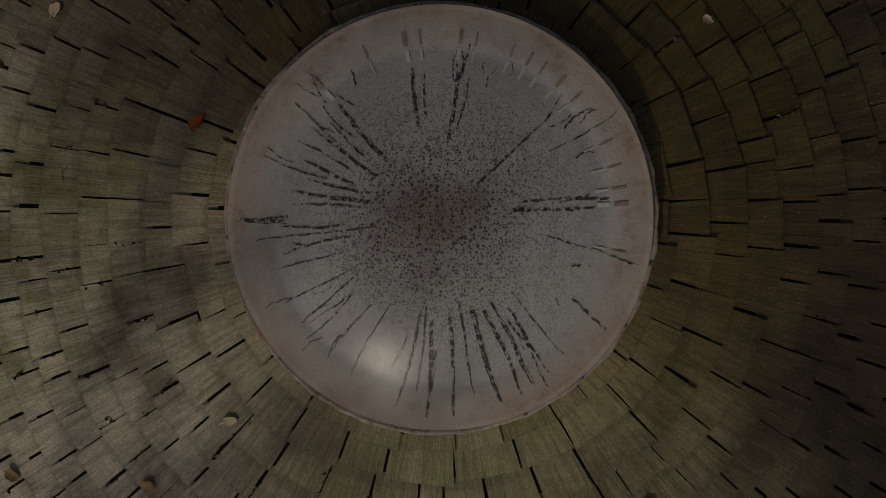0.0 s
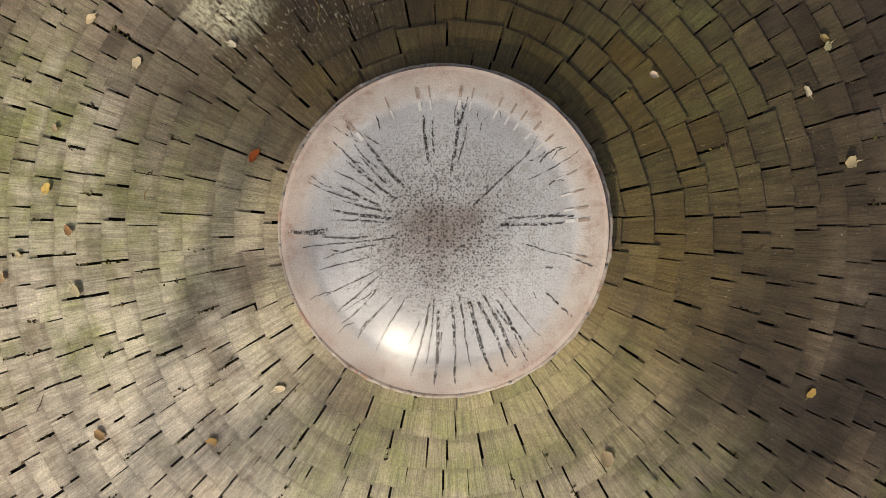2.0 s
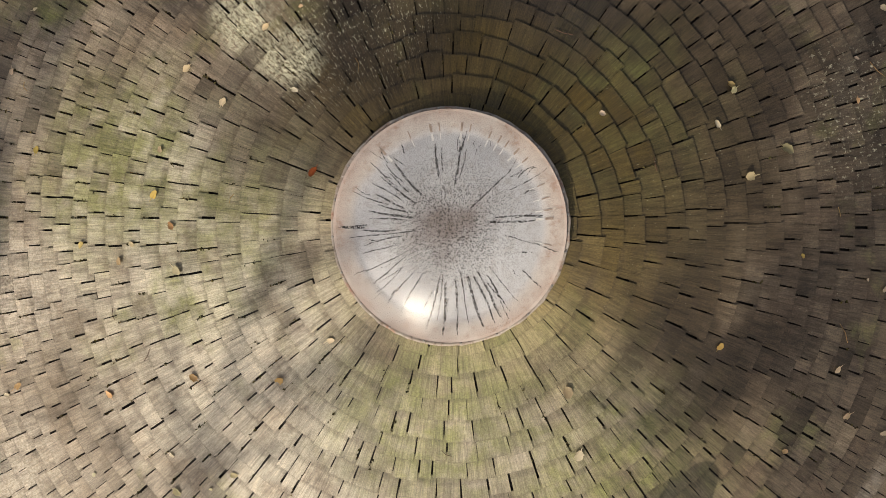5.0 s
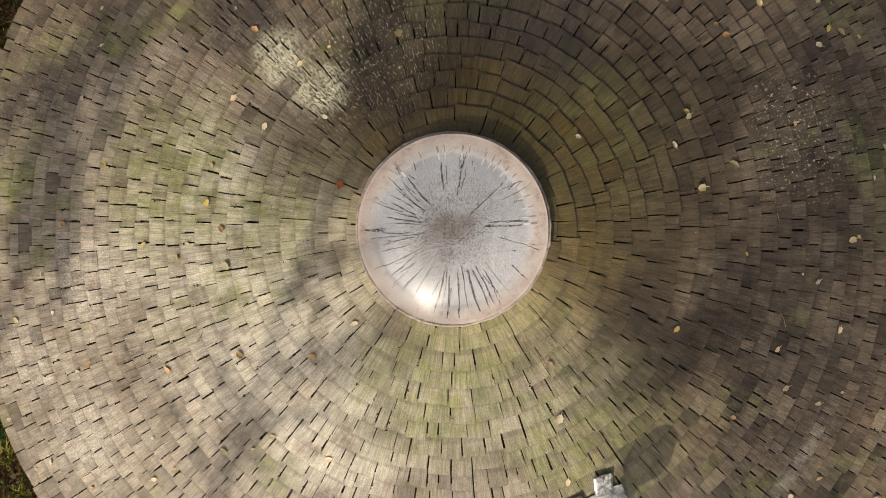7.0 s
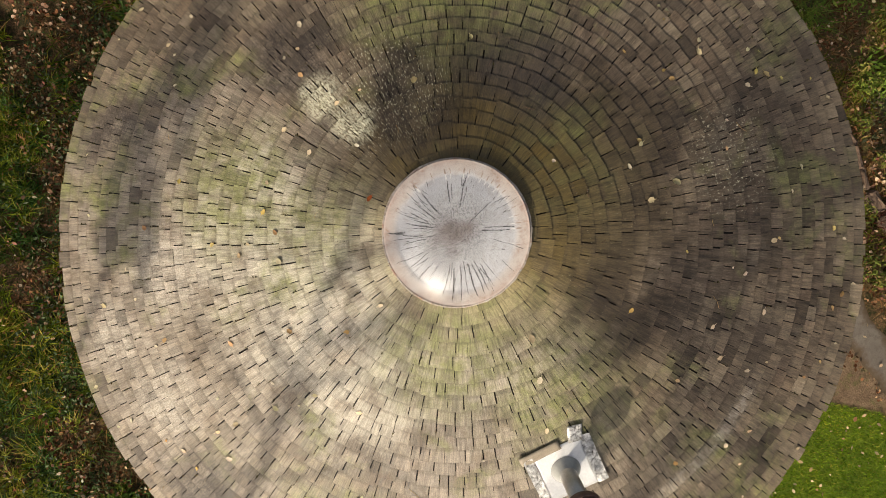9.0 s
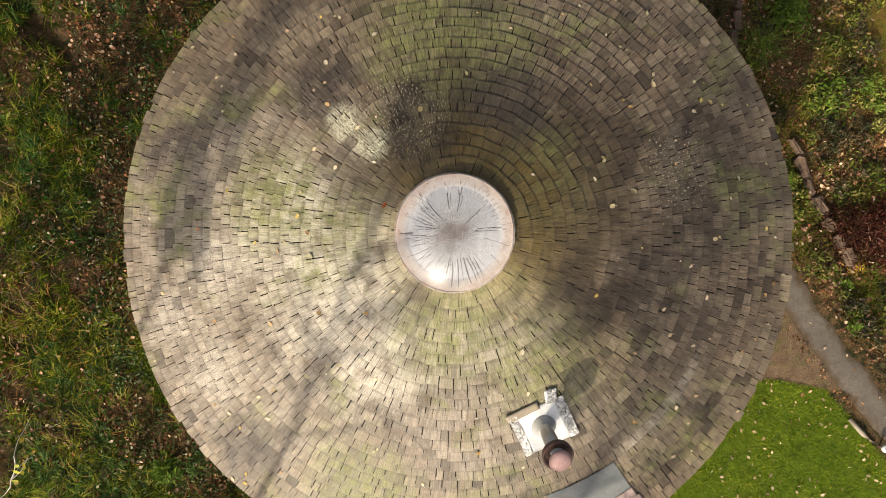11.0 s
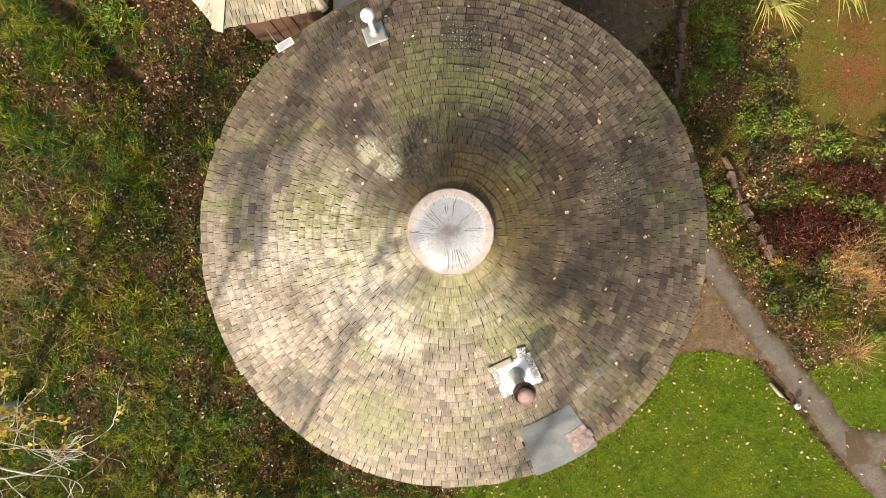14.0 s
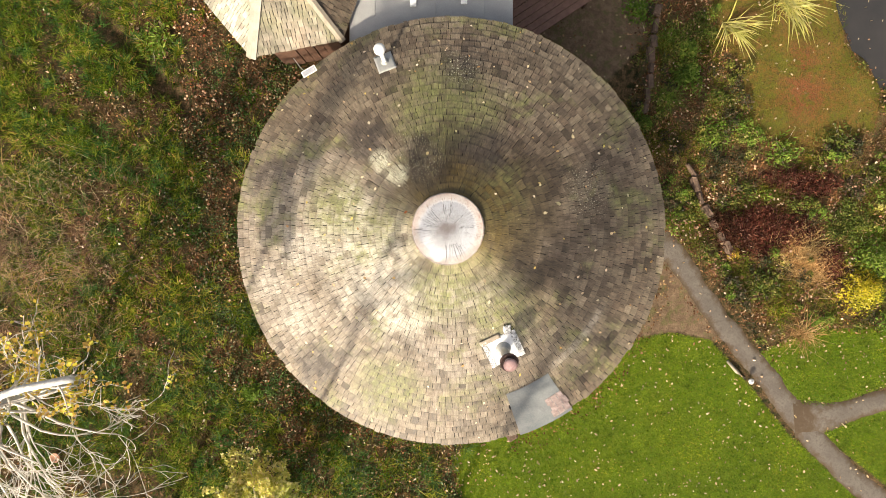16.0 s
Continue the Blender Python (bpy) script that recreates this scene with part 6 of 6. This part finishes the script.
def build_trees():
    rng = random.Random(91)
    # the birch leans towards the house: a sawn stem, and limbs from both
    limbs = []
    for k in range(10):
        f = k / 9
        a = radians(rng.uniform(-68, -10))
        limbs.append(((0.35 * f, 0.2 * f, 2.4 + 3.0 * f), (math.cos(a), math.sin(a), rng.uniform(0.05, 0.4) - 0.25 * f), rng.uniform(2.0, 3.2), 0.05, 3))
    for k in range(7):
        f = k / 6
        a = radians(rng.uniform(5, 60))
        limbs.append(((0.35 * f, 0.2 * f, 2.6 + 2.2 * f), (math.cos(a), math.sin(a), rng.uniform(0.0, 0.3)), rng.uniform(1.4, 2.2), 0.035, 2))
    for k in range(11):
        f = k / 10
        a = radians(rng.choice((rng.uniform(-80, -20), rng.uniform(20, 75))))
        limbs.append(((0.55 + 2.9 * f, 0.35 + 0.9 * f, 5.0 + 0.9 * f), (math.cos(a), math.sin(a), rng.uniform(-0.3, 0.35)), rng.uniform(0.5, 1.0), 0.03, 2))
    for k in range(8):
        a = radians(110 + 25 * k)
        limbs.append(((0.1, 0, 3.5 + 0.5 * k), (math.cos(a), math.sin(a), 0.5), 2.0, 0.04, 3))
    birch = tree("birch_tree", "nearly bare silver birch with pale branches and few yellow leaves", "tree", -11.9, -4.7,
                 [(0, 0, -0.2), (0.05, 0.02, 1.5), (0.0, 0.05, 3.2), (0.35, 0.2, 5.2), (0.15, 0.1, 8.0), (0.0, 0.1, 10.0)], [0.19, 0.17, 0.15, 0.12, 0.07, 0.015], limbs, 17, M_BIRCHLEAF, 1500, 0.08, 0.05, 3, M_WHITETWIG, 0.007, 0.30, 0.2)
    part("sawn_stem", tube([Vector((0.30, 0.18, 4.6)), Vector((1.2, 0.65, 5.5)), Vector((2.4, 1.05, 5.95)), Vector((3.75, 1.35, 6.2))], [0.10, 0.09, 0.085, 0.085], 14), M_BARK, birch, "leaning white stem with a sawn end", True)
    limbs = []
    for k in range(13):
        a = radians(rng.uniform(0, 360))
        limbs.append(((0, 0, 0.6 + 0.17 * k), (math.cos(a), math.sin(a), rng.uniform(0.3, 0.9)), rng.uniform(0.8, 1.35), 0.03, 2))
    tree("young_tree", "slender young tree with thin pale yellow-green leaves", "tree", -5.55, -7.95,
         [(0, 0, -0.2), (0.05, 0, 1.0), (0, 0.05, 2.2), (0.05, 0.05, 3.4)], [0.07, 0.06, 0.045, 0.015], limbs, 19, M_PALELIME, 10000, 0.07, 0.0, 4, M_TWIG)
    limbs = []
    for k in range(26):
        a = radians(rng.uniform(0, 360))
        limbs.append(((0, 0, 7.4 + 0.16 * k), (math.cos(a), math.sin(a), rng.uniform(0.5, 1.5)), rng.uniform(1.4, 2.6) * (1.15 - 0.025 * k), 0.042, 2))
    tree("bare_tree", "bare tree with rising branches at the meadow's edge", "tree", -5.8, -9.7,
         [(0, 0, -0.3), (0.05, 0, 2.5), (-0.1, 0.1, 5.0), (0.12, -0.1, 8.0), (-0.05, 0.1, 10.2), (0.05, 0.1, 12.6)], [0.11, 0.085, 0.07, 0.055, 0.04, 0.012], limbs, 23, M_LIME, 0, 0.07, 0.0, 3, M_TWIG, 0.009)
    limbs = []
    for k in range(44):
        a = radians(rng.uniform(0, 360))
        limbs.append(((0, 0, 9.0 + 0.095 * k), (math.cos(a), math.sin(a), rng.uniform(0.2, 1.2)), rng.uniform(0.30, 0.55) * (1.2 - 0.02 * k), 0.025, 1))
    tree("bare_tree", "slim columnar tree with dense small leaves at the meadow's edge", "tree", -9.3, -9.7,
         [(0, 0, -0.3), (0.05, 0, 2.5), (-0.1, 0.1, 5.5), (0.05, 0.0, 9.0), (0.0, 0.05, 13.4)], [0.10, 0.085, 0.075, 0.065, 0.015], limbs, 27, M_LIME, 5200, 0.12, 0.0, 4, M_TWIG)
    limbs = []
    for k in range(34):
        a = radians(rng.uniform(0, 360))
        limbs.append(((0, 0, 8.3 + 0.125 * k), (math.cos(a), math.sin(a), rng.uniform(0.1, 0.6)), rng.uniform(1.5, 2.5) * (1.1 - 0.018 * k), 0.06, 2))
    # never in view; added so its crown shades the roof's right side
    tree("tall_tree", "unseen tall tree with a thinning autumn crown, added to shade the roof", "tree", -1.55, -12.2,
         [(0, 0, -0.3), (0.05, 0, 3.0), (-0.1, 0.1, 6.0), (0.1, -0.05, 9.5), (0, 0.05, 11.4), (0, 0.1, 13.2)], [0.12, 0.10, 0.085, 0.075, 0.06, 0.02], limbs, 33, M_YELLOW, 2700, 0.10, 0.0, 4, M_TWIG)


build_trees()


# ---------------------------------------------------------------- leaves and twigs on the roof
def leaf_mesh(name, lobes, size, mat, seed):
    """A curled leaf with a stalk; lobes give its outline."""
    rng = random.Random(seed)
    n = 18
    ring = []
    for i in range(n):
        a = 2 * math.pi * i / n
        r = size * (0.62 + 0.25 * math.cos(a) + 0.2 * abs(math.cos(lobes * a / 2)) * rng.uniform(0.7, 1.2))
        ring.append((r * math.cos(a), 0.72 * r * math.sin(a), 0.22 * size * math.sin(a) ** 2 + rng.uniform(0, 0.12) * size))
    verts = [(0, 0, 0.03 * size)] + ring + [(-size * 0.3, 0.004, 0.01), (-size * 0.3, -0.004, 0.01), (-size * 1.15, 0.0, 0.02)]
    faces = [(0, 1 + i, 1 + (i + 1) % n) for i in range(n)] + [(n + 1, n + 3, n + 2)]
    return mesh_of(name, verts, faces, mat, True)


def build_roof_leaves():
    rng = random.Random(61)
    kinds = [leaf_mesh("fallen_leaf", 5, 0.042, M_LEAF, 1), leaf_mesh("fallen_leaf", 3, 0.036, M_LEAF, 2), leaf_mesh("fallen_leaf", 7, 0.046, M_LEAF, 3)]
    places = [(-1.87, 1.02), (-2.49, 0.27), (2.81, 0.67), (2.35, 1.15), (-2.31, 0.01), (0.92, -1.29), (-2.21, 1.35), (-0.94, -0.89), (-1.37, -1.23), (-3.75, 0.71), (-4.03, -1.46),
              (3.24, 2.46), (4.25, 2.22), (4.1, 2.25), (5.45, -0.82), (3.37, -1.21), (4.03, -2.71)]
    while len(places) < 175:
        r, a = 1.1 + 4.75 * math.sqrt(rng.random()), rng.uniform(0, 6.283)
        x, y = r * math.cos(a), r * math.sin(a)
        if blocked(a if a < math.pi else a - 6.283, r) or math.hypot(x - 1.45, y + 3.1) < 0.6 or math.hypot(x + 1.73, y - 4.5) < 0.5:
            continue
        places.append((x, y))
    for i, (x, y) in enumerate(places):
        ob = new("fallen_leaf", kinds[i % 3])
        s = rng.uniform(1.1, 1.7) if i < 17 else rng.uniform(0.6, 1.45)
        ob.matrix_world = on_roof(x, y, 0.006) @ pose(0, 0, 0, rng.uniform(-12, 12), rng.uniform(-12, 12), rng.uniform(0, 360)) @ Matrix.Diagonal((s, s, s, 1))
        tagged(ob, "dry curled autumn leaf lying on the shingles", "leaf", "fallen leaves on the roof")
    red = new("fallen_leaf", leaf_mesh("fallen_leaf", 2, 0.055, M_RED_LEAF, 5))
    red.matrix_world = on_roof(-1.05, 0.43, 0.01) @ pose(0, 0, 0.0, 8, 0, 160)
    tagged(red, "orange-red leaf lying on shingles beside the rooflight", "leaf", "fallen leaves on the roof")
    for i in range(26):
        r, a = rng.uniform(1.3, 4.6), rng.uniform(0, 6.283)
        L = rng.uniform(0.07, 0.2)
        tw = part("twig", tube([Vector((-L / 2, 0, 0)), Vector((0, rng.uniform(-0.02, 0.02), 0.006)), Vector((L / 2, 0, 0))], [0.0025, 0.0025, 0.0015], 5), M_STRAW if i % 2 else M_TIMBER)
        tw.matrix_world = on_roof(r * math.cos(a), r * math.sin(a), 0.004) @ pose(0, 0, 0, 0, 0, rng.uniform(0, 360))
        tagged(tw, "thin dry twig or needle on the shingles", "twig", "twigs on the roof")


build_roof_leaves()


def build_moss_bits():
    """Dark crumbs of moss and dirt caught in the joints between shingles."""
    rng = random.Random(101)
    pts = []
    for butt, mid, w, turn, lift, tip, r in SHINGLES:
        if r > 1.2 and rng.random() < (0.30 if math.cos(mid - 2.9) > 0.1 else 0.10):
            a0 = mid + w / r / 2
            for _ in range(rng.randint(3, 9)):
                q = butt - rng.uniform(0.0, 0.13)
                a = a0 + rng.gauss(0, 0.007) / r
                pts.append((q * math.cos(a), q * math.sin(a), roof_z(q) + rng.uniform(0.006, 0.02)))
    bits = part("moss", flat_leaves(pts, 0.014, 103, 0.8), M_MOSSBIT, ROOF, "dark moss crumbs in the joints")
    bits["kind"] = "stuff"


build_moss_bits()


# ---------------------------------------------------------------- the shingles nearest to the rooflight, one by one
def build_near_shingles():
    rng = random.Random(77)
    shared = {}
    for butt, mid, w, turn, lift, tip, r in NEAR:
        key = (round(w / 0.02), round(r / 0.27), rng.randint(0, 2))
        if key not in shared:
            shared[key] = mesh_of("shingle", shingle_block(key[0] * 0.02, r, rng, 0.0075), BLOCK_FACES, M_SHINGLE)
            mark_length(shared[key])
        ob = new("shingle", shared[key])
        ob.parent = ROOF
        ob.matrix_world = shingle_matrix(butt, mid, turn, lift, tip) @ Matrix.Diagonal((w / (key[0] * 0.02), 1, 1, 1))


build_near_shingles()
